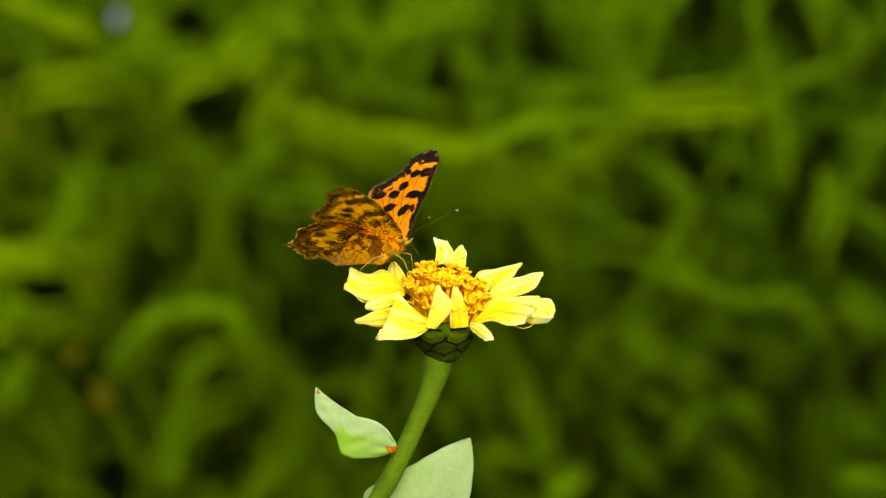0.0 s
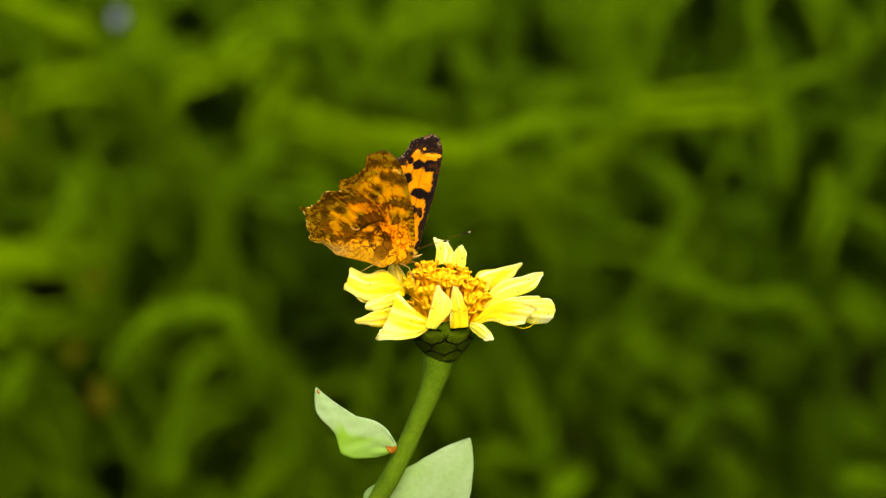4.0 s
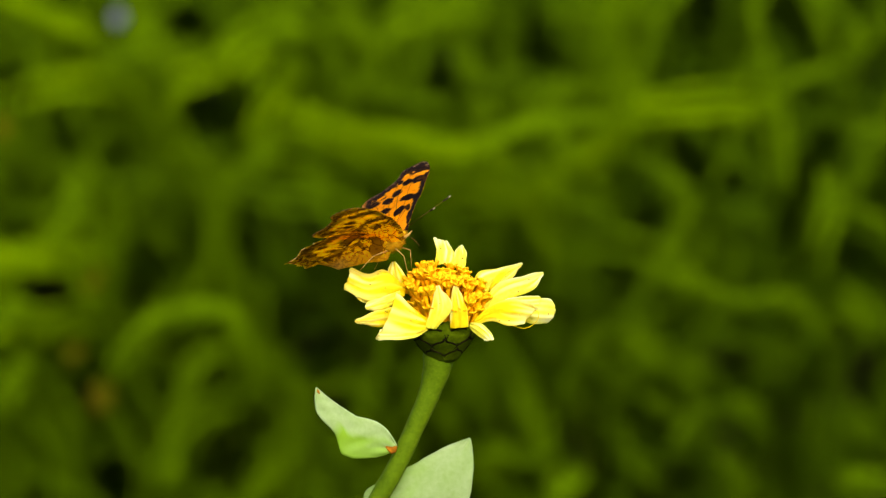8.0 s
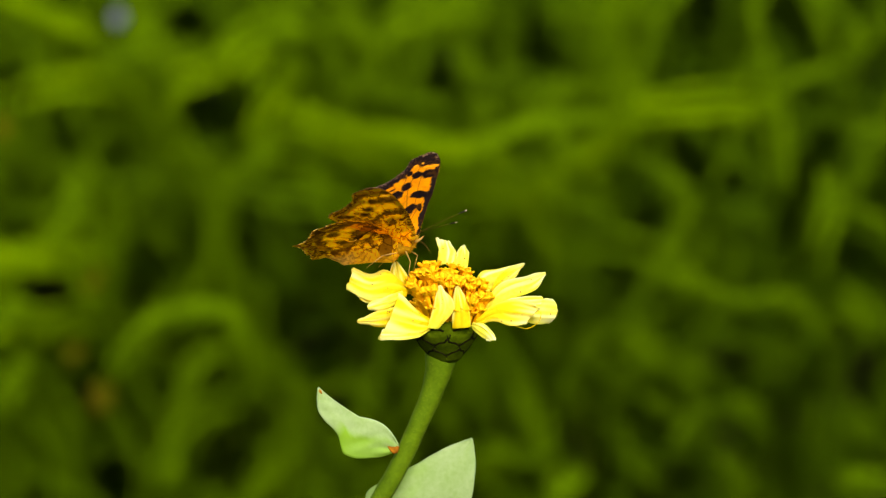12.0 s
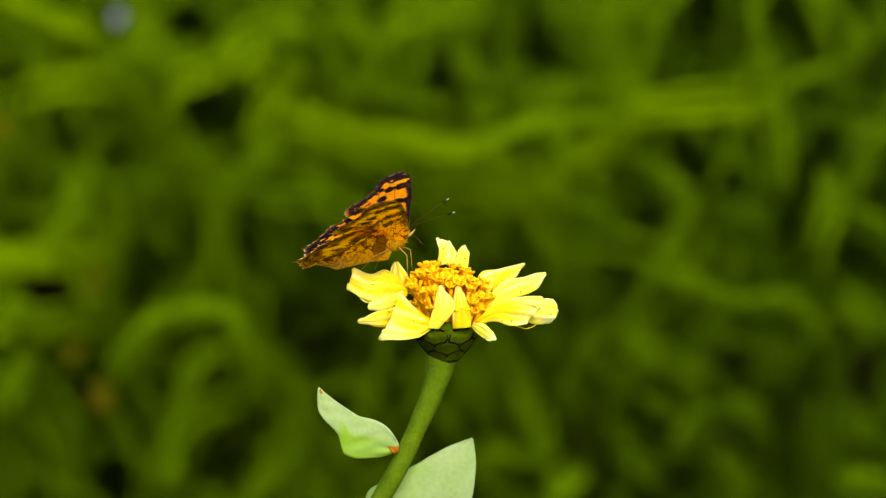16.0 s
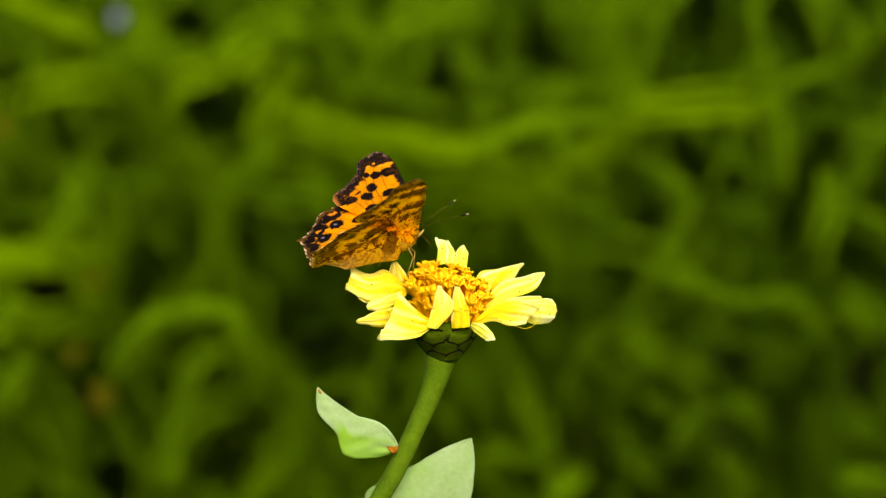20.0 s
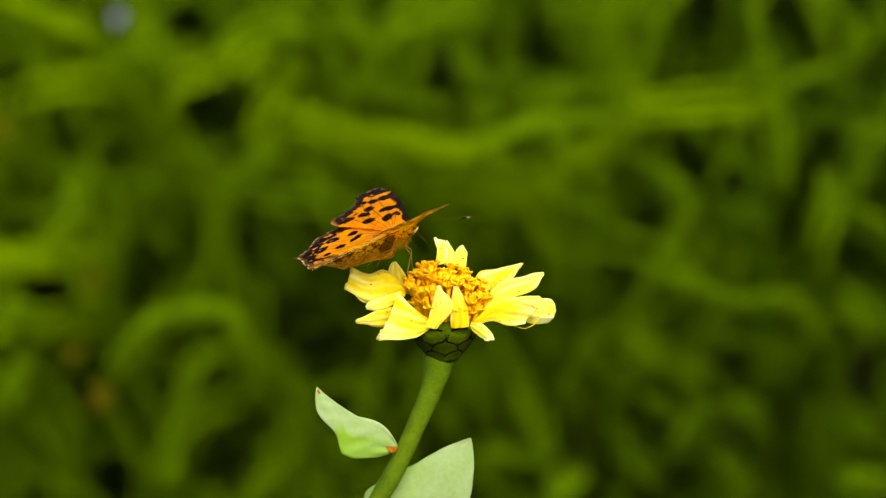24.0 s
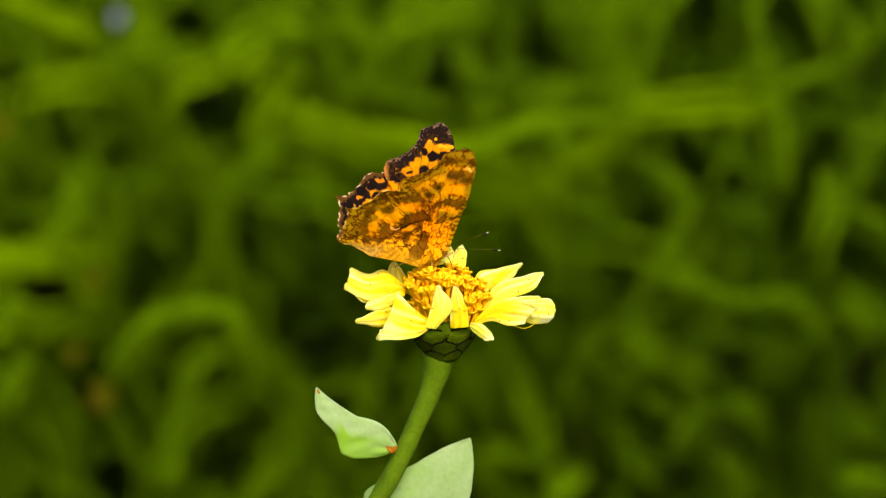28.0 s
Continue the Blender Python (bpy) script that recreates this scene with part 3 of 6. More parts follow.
def stem():
    bm = bmesh.new()
    pts = [(0, 0, 683.5 - 3), (-0.9, 0, 676.5), (-1.4, 0, 672.8), (-3.1, 0, 666.8), (-5.8, 0, 660.4), (-8.5, 0, 654.2), (-11.7, 0, 647.6), (-14.0, 0, 643.5), (-17.0, 0, 636),
           (-22, 0, 610), (-27, 0, 540), (-30, 0, 400), (-31, 0, 200), (-30, 0, -5)]
    path = [p * MM - FOOT for p in spline(pts, 90)]
    rad = []
    for p in path:
        z = p.z * 1000
        r = 2.15 + 1.35 * max(0.0, min(1.0, (z - 657) / 18)) ** 2.4 if z > 640 else 2.1 + (640 - z) * 0.0015
        rad.append(r * MM * (1 + 0.03 * noise.noise((0, 0, z * 0.3))))
    tube(bm, path, rad, 18)
    stalk = part("stem", bm, STEM, plant, "thick ribbed green stem leaning over")
    rnd = random.Random(15)
    bm = bmesh.new()
    upper = [i for i, p in enumerate(path) if 0.630 < p.z < 0.676]
    for k in range(3200):
        i = rnd.choice(upper)
        f, a = rnd.random(), rnd.uniform(0, 2 * math.pi)
        c, d = path[i].lerp(path[i + 1], f), (path[i + 1] - path[i]).normalized()
        n = d.orthogonal().normalized()
        n = n * math.cos(a) + d.cross(n) * math.sin(a)
        root = c + n * rad[i] * 0.98
        o = d.cross(n) * 0.025 * MM
        end = root + (n + d * rnd.uniform(-0.4, 0.6)) * rnd.uniform(0.2, 0.5) * MM
        bm.faces.new([bm.verts.new(q) for q in (root - o, root + o, end)])
    part("stem_hairs", bm, STEM_HAIR, stalk, "short pale down on the stem")


stem()


def leaf(base, tip, low, high, profile, rise, label, scar=False, seed=1, bend=0.0, overlay=0.0):
    """A zinnia leaf: two halves that spread from the midrib by the vectors low and high (millimetres), with sunk veins.
    profile: places along the leaf and the share of the full width there."""
    b, t, lo, hi = Vector(base) * MM - FOOT, Vector(tip) * MM - FOOT, Vector(low) * MM, Vector(high) * MM
    d = t - b
    up = lo.cross(d).normalized()
    if up.y > 0:
        up = -up
    shares = spline([(a, c, 0) for a, c in profile], 240)
    n, m = 56, 33
    grid, green = [], []
    for i in range(n):
        s = i / (n - 1)
        w = min(shares, key=lambda p: abs(p.x - s)).y
        w += 0.03 * noise.noise((s * 9, seed, 0)) * (0.02 < s < 0.95)
        off = bend * math.sin(2 * math.pi * s) * (1.0 if s < 0.5 else 0.15)
        mid = b + d * s + up * rise * MM * 4 * s * (1 - s) - lo * off
        row = []
        for j in range(m):
            k = 2 * j / (m - 1) - 1
            vein = 0.16 * MM * math.sin(s * 30 - abs(k) * 10) * abs(k) * (1 - abs(k)) * 3 * min(1, w)
            vein += 0.22 * MM * math.sin(k * 15 + 2 * s) * max(0.0, 1 - s / 0.38) * min(1.0, s / 0.06) if overlay else 0.0
            wav = 0.7 * MM * noise.noise((s * 3.5, k * 2, seed * 5)) * abs(k)
            wild = noise.noise((s * 5, k * 4, seed + 3)) * 0.25 + noise.noise((s * 4, k * 16, seed)) * 0.16
            young = max(0.0, min(1.0, (-k - 0.30 - 0.55 * max(0, s - 0.35) + wild) / 0.28)) * max(0.0, min(1.0, (0.66 - s) / 0.12)) if overlay else 0.0
            streak = max(0.0, 1 - abs(-k - 0.22 - 0.5 * s) / 0.10) * max(0.0, 1 - abs(s - 0.12) / 0.14) if overlay else 0.0
            green.append(overlay * max(young, 0.8 * streak) + (0.10 + 0.2 * noise.noise((s * 3, k * 2, seed + 8))))
            row.append(mid + (hi * k * max(w, 0.01) if k > 0 else lo * -k * max(w + off, 0.01)) + up * (vein + wav - 0.4 * MM * (1 - abs(k)) ** 3))
        grid.append(row)
    bm = bmesh.new()
    sheet(bm, grid, 0.35 * MM)
    ob = part("leaf", bm, LEAF, plant, label)
    layer = ob.data.color_attributes.new("overlay", "FLOAT_COLOR", "POINT")
    for k, g in enumerate(green + green):
        layer.data[k].color = (max(0, g), max(0, g), max(0, g), 1)
    bm = bmesh.new()
    tube(bm, [r[m // 2] for r in grid[:-2]], [(0.24 * (1 - i / n) + 0.06) * MM for i in range(n - 2)], 6, 0, 0.6)
    part("midrib", bm, LEAF_VEIN, ob)
    if scar:
        bm = bmesh.new()
        path = [b + d * (-0.02 + 0.035 * k) + lo * (0.08 + 0.015 * k) + up * 0.12 * MM for k in range(5)]
        tube(bm, path, [q * MM for q in (0.8, 1.55, 1.35, 0.8, 0.08)], 10, 0, 0.14)
        part("scar", bm, LEAF_SCAR, ob, "brown withered scar at the leaf base")
        bm = bmesh.new()
        path = [grid[-1 - k][m // 2 - 3 * (k > 0)] + up * 0.08 * MM for k in range(5)]
        tube(bm, path, [q * MM for q in (0.10, 0.36, 0.44, 0.32, 0.06)], 8, 0, 0.4)
        part("dry_tip", bm, LEAF_SCAR, ob, "brown dry leaf tip")
    return ob


leaf((-10.4, -2.0, 655.4), (-28.1, -5.0, 669.6), (-4.9, -1.6, -6.6), (0.1, 2.4, -2.4),
     ((0, 0.20), (0.13, 0.64), (0.30, 0.94), (0.41, 1.02), (0.48, 0.92), (0.60, 0.68), (0.84, 0.55), (0.95, 0.26), (1, 0.0)), 0.8, "pale green folded leaf beside the stem", True, 1, 0.2, 0.85)
leaf((-11.8, 2.2, 630.3), (6.1, 8.0, 654.3), (-9.6, 2.5, 6.7), (12.4, 4.0, -8.7),
     ((0, 0.35), (0.2, 1.0), (0.4, 0.82), (0.6, 0.58), (0.8, 0.34), (0.93, 0.15), (1, 0.0)), 0.6, "broad pale green leaf behind the stem", False, 2, 0.0, 0.3)


def involucre():
    """Green cup under the petals, with overlapping scales that have dark rims."""
    bm = bmesh.new()
    prof = [(3.1, -8.2), (3.6, -7.2), (4.8, -5.4), (6.4, -3.0), (7.2, -0.6), (6.0, 1.4), (0.4, 2.2)]
    rings = []
    for r, z in prof:
        rings.append([bm.verts.new(at_head((r * math.cos(a), r * math.sin(a), z))) for a in [2 * math.pi * k / 28 for k in range(28)]])
    for u, v in zip(rings, rings[1:]):
        for k in range(28):
            bm.faces.new((u[k], u[(k + 1) % 28], v[(k + 1) % 28], v[k]))
    bm.faces.new(rings[0][::-1]), bm.faces.new(rings[-1])
    cup = part("involucre", bm, BRACT, plant, "green cup of scales with dark rims")

    def cup_radius(z):
        for (r0, z0), (r1, z1) in zip(prof, prof[1:5]):
            if z0 <= z <= z1:
                return r0 + (r1 - r0) * (z - z0) / (z1 - z0)
        return 6.6 if z > 0 else 2.9

    for row, (z0, hgt, wid, n, ph) in enumerate([(-7.7, 3.2, 4.6, 6, 0.2), (-6.0, 4.2, 6.0, 7, 0.65), (-3.4, 4.6, 6.2, 7, 0.2)]):
        for k in range(n):
            a0 = 2 * math.pi * (k + ph) / n - 1.2
            bm = bmesh.new()
            grid = []
            for i in range(9):
                s = i / 8
                w = wid * 0.5 * math.sqrt(max(0.02, 1 - max(0, (s - 0.35) / 0.65) ** 2.2))
                rr = []
                for j in range(9):
                    q = 2 * j / 8 - 1
                    z = z0 + hgt * s - 0.15 * hgt * q * q * s
                    r = cup_radius(z) + 0.12 + 0.20 * s + 0.04 * row
                    a = a0 + q * w / max(r, 3.5)
                    rr.append(at_head((r * math.cos(a), r * math.sin(a), z)))
                grid.append(rr)
            sheet(bm, grid, 0.22 * MM)
            for f in bm.faces:
                c = f.calc_center_median() - HEAD
                if (c.z * 1000 - z0) / hgt > 0.93:
                    f.material_index = 1
            rim = [grid[i][0] for i in range(3, 9)] + grid[8][1:-1] + [grid[i][8] for i in range(8, 2, -1)]
            tube(bm, rim, [(0.11 + 0.19 * math.sin(math.pi * i / (len(rim) - 1))) * MM for i in range(len(rim))], 6, 1)
            part("bract", bm, [BRACT, BRACT_RIM], cup)


involucre()


def petal(left, right, teeth, cup, ruffle, blunt, material, seed, specks):
    """A ray petal stretched between its two edges, from the base to the end (millimetres from the flower's heart).
    teeth: place across the end, how far it stands out, its width; cup: how far the middle bulges; blunt: rounding of the end's corners."""
    n, m = 30, 23
    A = [at_head(p) for p in spline(left, n)]
    B = [at_head(p) for p in spline(right, n)]
    grid, pale = [], []
    for i in range(n):
        s = i / (n - 1)
        dn = ((A[min(i + 1, n - 1)] + B[min(i + 1, n - 1)]) - (A[max(i - 1, 0)] + B[max(i - 1, 0)])).normalized()
        across = B[i] - A[i]
        w = across.length / 2
        up = across.cross(dn).normalized()
        if up.y > 0.15 or (abs(up.y) <= 0.15 and up.z < 0):
            up = -up
        late = max(0.0, (s - 0.7) / 0.3) ** 2
        row = []
        for j in range(m):
            k = 2 * j / (m - 1) - 1
            fr = noise.noise((s * 2.6 + seed * 7.3, k * 1.5, seed)) * ruffle * 1.5 * MM * (0.3 + 0.5 * abs(k)) * (0.3 + s)
            fr += noise.noise((s * 6.0 + seed * 3.1, k * 3.7, seed + 9)) * ruffle * 0.3 * MM * (0.3 + s)
            pleat = 0.20 * MM * math.cos(k * 7.5 + seed) * (1 - 0.4 * s) * (1 - k * k)
            ext = sum(h * max(0.0, 1 - abs(k - kt) / wd) ** 0.8 for kt, h, wd in teeth) - blunt * 2.2 * k ** 4 + 0.25 * noise.noise((k * 4, seed * 3, 1))
            edge = noise.noise((s * 4 + seed, 4.0 if k > 0 else -4.0, seed)) * 0.35 * MM * abs(k) * s
            # pale tips and edges; noise patches put fold highlights into the colour
            pale.append(max(0.0, min(0.95, 0.9 * (s - 0.48) + 1.1 * noise.noise((k * 3.4 + seed * 2.2, s * 1.4, seed + 5)) + 0.05 * math.cos(k * 7.5 + seed) + 0.15 * k * k)))
            row.append(A[i].lerp(B[i], (k + 1) / 2) + across.normalized() * edge * k + up * (cup * w * (1 - k * k) + fr + pleat) + dn * ext * MM * late)
        grid.append(row)
    bm = bmesh.new()
    sheet(bm, grid, 0.26 * MM)
    ob = part("petal", bm, material, plant)
    layer = ob.data.color_attributes.new("overlay", "FLOAT_COLOR", "POINT")
    for k, g in enumerate(pale + pale):
        layer.data[k].color = (g, g, g, 1)
    if specks:
        rnd = random.Random(seed)
        bm = bmesh.new()
        for along, over, spread, count in specks:
            for k in range((count + 1) // 2):
                i = max(2, min(n - 3, int((along + rnd.gauss(0, spread)) * (n - 1))))
                j = max(2, min(m - 3, int((over + rnd.gauss(0, spread * 1.6) + 1) / 2 * (m - 1))))
                nor = (grid[i + 1][j] - grid[i - 1][j]).cross(grid[i][j + 1] - grid[i][j - 1]).normalized()
                if nor.y > 0:
                    nor = -nor
                size = rnd.choice((0.08, 0.12, 0.2)) * MM
                ball(bm, grid[i][j] + nor * 0.15 * MM, (size, size * rnd.uniform(0.6, 1.4), 0.05 * MM), 7, 5, nor.to_track_quat("Z", "Y").to_matrix().to_4x4())
        part("specks", bm, PETAL_SPECK, ob, "tiny brown specks on the petal")
    return ob


# ring of petals: behind, to both sides and in front
petal([(-2.0, 5.0, 12.2), (-1.5, 8.0, 14.6), (-2.4, 10.5, 17.4)], [(2.0, 5.0, 11.9), (2.4, 8.0, 14.1), (1.9, 10.5, 15.2)], ((0.45, 0.9, 0.28), (-0.35, -0.5, 0.4)), 0.25, 0.5, 0.2, PETAL_PALE, 1, ((0.7, -0.4, 0.1, 3),))
petal([(1.9, 4.5, 12.0), (2.5, 7.0, 14.0), (2.8, 9.5, 14.9)], [(4.8, 4.5, 11.2), (5.2, 7.0, 13.8), (4.9, 9.5, 15.0)], ((0.25, 0.9, 0.8),), 0.35, 0.3, 0.3, PETAL_PALE, 2, ())
petal([(6.5, 4.0, 8.1), (8.1, 5.0, 10.7), (12.1, 7.0, 11.0), (17.4, 8.0, 12.2)], [(8.3, 3.0, 6.2), (11.8, 4.0, 7.2), (15.6, 6.0, 9.3), (17.3, 8.0, 11.2)], ((0.0, 0.4, 0.8),), 0.25, 0.6, 0.3, PETAL_PALE, 12, ((0.72, 0.3, 0.10, 9),))
petal([(10.3, 2.5, 7.3), (11.1, 3.0, 9.3), (13.1, 5.5, 11.0), (17.3, 7.2, 12.3)], [(10.8, 2.0, 6.4), (12.6, 2.5, 7.4), (15.4, 4.5, 9.4), (17.4, 7.2, 11.5)], (), 0.2, 0.4, 0.2, PETAL, 3, ((0.6, 0.1, 0.10, 6),))
petal([(8.5, 0.0, 4.7), (12.3, 1.0, 8.9), (18.1, 2.0, 10.5), (22.1, 2.0, 11.5)], [(9.3, -1.0, 2.5), (14.5, -1.0, 5.8), (19.8, 0.0, 7.6), (22.2, 2.0, 10.6)], (), 0.35, 0.5, 0.2, PETAL_PALE, 13, ((0.5, 0.2, 0.2, 3),))
petal([(-11.3, 2.0, 6.1), (-12.6, 3.5, 9.7), (-11.6, 5.0, 12.9)], [(-7.3, 1.0, 6.6), (-8.3, 3.0, 10.0), (-10.5, 5.0, 12.9)], (), 0.2, 0.4, 0.1, PETAL, 4, ((0.5, -0.5, 0.07, 14),))
petal([(-8.8, 1.0, 8.3), (-12.8, 0.5, 12.1), (-16.5, 0.0, 11.5), (-20.2, 0.5, 12.5)], [(-8.5, -2.0, 6.8), (-12.2, -3.0, 6.3), (-17.0, -4.0, 6.0), (-21.7, -2.5, 8.3)], ((-0.75, 0.5, 0.4), (0.7, 0.4, 0.5)), 0.42, 0.9, 0.0, PETAL, 5, ((0.45, -0.7, 0.1, 9), (0.6, 0.2, 0.16, 8)))
petal([(-11.8, -2.0, 7.3), (-16.1, -3.0, 8.2), (-20.7, -3.2, 8.6)], [(-11.7, -3.0, 6.0), (-15.5, -4.0, 5.5), (-18.5, -4.0, 6.1)], (), 0.2, 0.9, 0.2, PETAL, 18, ((0.8, 0.4, 0.1, 5),))
petal([(-9.5, -4.0, 8.4), (-12.7, -5.0, 7.5), (-17.2, -6.0, 6.1)], [(-9.7, -4.0, 6.5), (-12.9, -6.0, 4.8), (-16.7, -6.0, 4.4)], ((0.0, 0.3, 0.8),), 0.4, 0.4, 0.3, PETAL_PALE, 6, ())
petal([(-8.5, -4.0, 5.2), (-13.4, -6.0, 4.7), (-19.4, -7.0, 2.7)], [(-8.2, -4.0, 1.9), (-13.5, -6.0, 0.8), (-18.7, -7.0, 1.6)], ((0.0, 0.4, 0.9),), 0.2, 0.5, 0.2, PETAL, 7, ((0.45, -0.6, 0.06, 7),))
petal([(-3.2, -6.0, 2.4), (-6.5, -7.2, 5.1), (-10.2, -7.6, 8.8)], [(-3.2, -6.0, 0.2), (-6.9, -10.0, -0.9), (-14.4, -12.0, -0.6)], ((0.8, 0.3, 0.4),), 0.22, 0.8, 0.0, PETAL, 8, ((0.55, -0.1, 0.10, 6), (0.65, -0.6, 0.12, 4)))
petal([(-4.0, -6.6, 1.0), (-7.7, -9.0, 0.8), (-14.0, -11.0, 1.4)], [(-3.4, -6.6, 0.2), (-6.9, -10.6, -0.8), (-14.4, -12.4, -0.7)], (), 0.35, 0.4, 0.1, PETAL_PALE, 17, ())
petal([(10.5, -2.0, 4.1), (16.0, -3.0, 5.5), (20.7, -4.0, 6.6), (24.1, -4.0, 6.6)], [(10.5, -2.0, 1.9), (16.0, -3.0, 1.7), (20.1, -5.0, 1.2), (23.5, -4.0, 1.0)], ((-0.1, 0.9, 1.0),), 0.3, 0.5, 0.3, PETAL_PALE, 16, ())
petal([(10.2, -3.5, 4.3), (15.1, -4.5, 7.0), (21.6, -5.0, 7.6)], [(10.5, -3.5, 2.5), (15.7, -5.0, 3.4), (20.7, -5.5, 4.1)], ((-0.8, 0.3, 0.4),), 0.25, 0.6, 0.3, PETAL_PALE, 15, ())
petal([(6.7, -5.5, 2.3), (11.4, -6.5, 6.2), (15.9, -7.5, 7.3), (20.4, -8.0, 6.1)], [(7.2, -5.5, 1.1), (10.9, -7.5, 2.4), (14.4, -9.0, 1.7), (18.1, -9.0, 2.0)], ((-0.5, 0.3, 0.5), (0.5, -0.4, 0.4)), 0.2, 0.9, 0.3, PETAL, 14, ((0.5, 0.5, 0.14, 4),))
petal([(6.2, -7.0, 2.0), (8.3, -9.0, 2.2), (10.2, -10.0, 0.8), (11.4, -11.0, -1.0)], [(5.9, -7.0, 0.8), (7.1, -9.0, -0.1), (8.6, -10.0, -0.9), (9.5, -11.0, -1.3)], (), 0.2, 0.3, 0.2, PETAL_PALE, 11, ())
petal([(-3.9, -7.2, 0.9), (-2.7, -6.6, 5.2), (-1.6, -6.2, 10.1)], [(-1.6, -7.4, 0.6), (2.0, -7.2, 5.5), (-0.7, -6.2, 10.1)], (), 0.3, 0.15, 0.2, PETAL_PALE, 9, ())
petal([(1.6, -7.2, 0.7), (1.5, -6.8, 4.9), (2.1, -6.2, 10.1)], [(5.6, -7.0, 1.0), (5.1, -6.8, 5.6), (3.2, -6.2, 10.1)], (), 0.3, 0.1, 0.2, PETAL, 10, ())


def withered_thread():
    """A dry curled thread under the side petals."""
    bm = bmesh.new()
    tube(bm, [at_head(p) for p in spline([(15.4, -8.6, 1.6), (18.0, -8.4, 1.0), (20.4, -7.8, 2.2), (21.0, -7.6, 4.2), (19.8, -7.8, 5.2)], 20)], 0.09 * MM, 6)
    part("thread", bm, PETAL, plant, "thin curled yellow thread")


withered_thread()


def disc():
    """The raised heart: a cone set with tiers of slender tube florets that end in five curled lobes."""
    bm = bmesh.new()
    ball(bm, at_head((1.2, 0.4, 2.4)), (5.6 * MM, 4.8 * MM, 6.6 * MM), 24, 14)
    dome = part("flower_disc", bm, DISC_CORE, plant, "raised orange heart of tube florets")
    bm = bmesh.new()
    path = [Vector((0, 0, z * MM)) for z in (0, 1.6, 3.2, 4.4, 5.2)]
    tube(bm, path, [r * MM for r in (0.30, 0.36, 0.42, 0.55, 0.70)], 8, 1)
    for k in range(5):
        a = 2 * math.pi * k / 5
        o, tv = Vector((math.cos(a), math.sin(a), 0)), Vector((-math.sin(a), math.cos(a), 0))
        grid = []
        for i in range(6):
            s = i / 5
            c = Vector((0, 0, (5.1 + 1.1 * math.sin(s * 2.0)) * MM)) + o * (0.45 + 1.05 * math.sin(s * 1.6)) * MM
            w = (0.44 + 0.38 * math.sin(s * 2.4)) * (1 - 0.6 * s ** 3) * MM
            grid.append([c - tv * w, c + Vector((0, 0, 0.10 * MM)), c + tv * w])
        sheet(bm, grid, 0.14 * MM, 0)
    ball(bm, (0, 0, 5.6 * MM), (0.24 * MM, 0.24 * MM, 1.0 * MM), 7, 5)
    floret = part("disc_floret", bm, [FLORET, FLORET_DEEP], dome)
    rnd = random.Random(2)
    first = True
    tiers = [  # florets, centre x, foot radius and height, mouth radius and height
        (22, 1.2, 4.4, -3.0, 7.0, 4.2), (23, 1.5, 4.8, -0.8, 8.7, 7.4), (19, 0.9, 4.2, 3.0, 6.9, 9.9), (15, 0.1, 3.4, 5.2, 5.2, 11.3), (8, 0.2, 1.6, 5.6, 2.6, 10.6), (3, 0.3, 0.5, 5.6, 0.7, 10.2)]
    for count, cx, r0, z0, r1, z1 in tiers:
        for k in range(count):
            a = 2 * math.pi * (k + rnd.uniform(-0.25, 0.25)) / count + count
            u, v = math.cos(a), math.sin(a)
            if 7 < z1 < 8 and v < -0.88 and -0.50 < u < 0.36:
                continue
            lean = rnd.uniform(0.85, 1.1)
            foot = Vector((cx + r0 * u, 0.85 * r0 * v, z0 - 0.10 * (r0 * u)))
            mouth = Vector((cx + r1 * lean * u, 0.85 * r1 * lean * v, z1 - 0.16 * r1 * u + rnd.uniform(-0.6, 0.9)))
            d = (mouth - foot).normalized()
            size = (mouth - foot).length / 5.6
            m = Matrix.Translation(at_head(foot)) @ d.to_track_quat("Z", "Y").to_matrix().to_4x4() @ Matrix.Rotation(rnd.uniform(0, 6), 4, "Z")
            m = m @ Matrix.Diagonal((rnd.uniform(0.85, 1.1), rnd.uniform(0.85, 1.1), size, 1))
            if first:
                floret.matrix_basis, first = m, False
                continue
            o = new("disc_floret", floret.data)
            o.parent, o.matrix_basis = dome, m


disc()


# ---- the butterfly: origin at the wing roots, x forward along the body ----
def value_noise(x, z, cell, seed):
    g = np.random.RandomState(seed).rand(64, 64)
    u, w = x / cell + 31.7, z / cell + 17.3
    i, j = np.floor(u).astype(int), np.floor(w).astype(int)
    f, h = u - i, w - j
    f, h = f * f * (3 - 2 * f), h * h * (3 - 2 * h)
    a, b, c, d = g[i % 64, j % 64], g[(i + 1) % 64, j % 64], g[i % 64, (j + 1) % 64], g[(i + 1) % 64, (j + 1) % 64]
    return (a * (1 - f) + b * f) * (1 - h) + (c * (1 - f) + d * f) * h


def crackle(x, z, cell, seed):
    """Distance to the borders of irregular cells."""
    rs = np.random.RandomState(seed)
    p = np.stack(np.meshgrid(np.arange(-24, 12, cell), np.arange(-4, 30, cell)), -1).reshape(-1, 2)
    p = p + rs.uniform(-0.45, 0.45, p.shape) * cell
    d1 = np.full(x.shape, 1e9)
    d2 = d1.copy()
    for a, b in p:
        d = np.hypot(x - a, z - b)
        d2 = np.minimum(d2, np.maximum(d, d1))
        d1 = np.minimum(d1, d)
    return d2 - d1


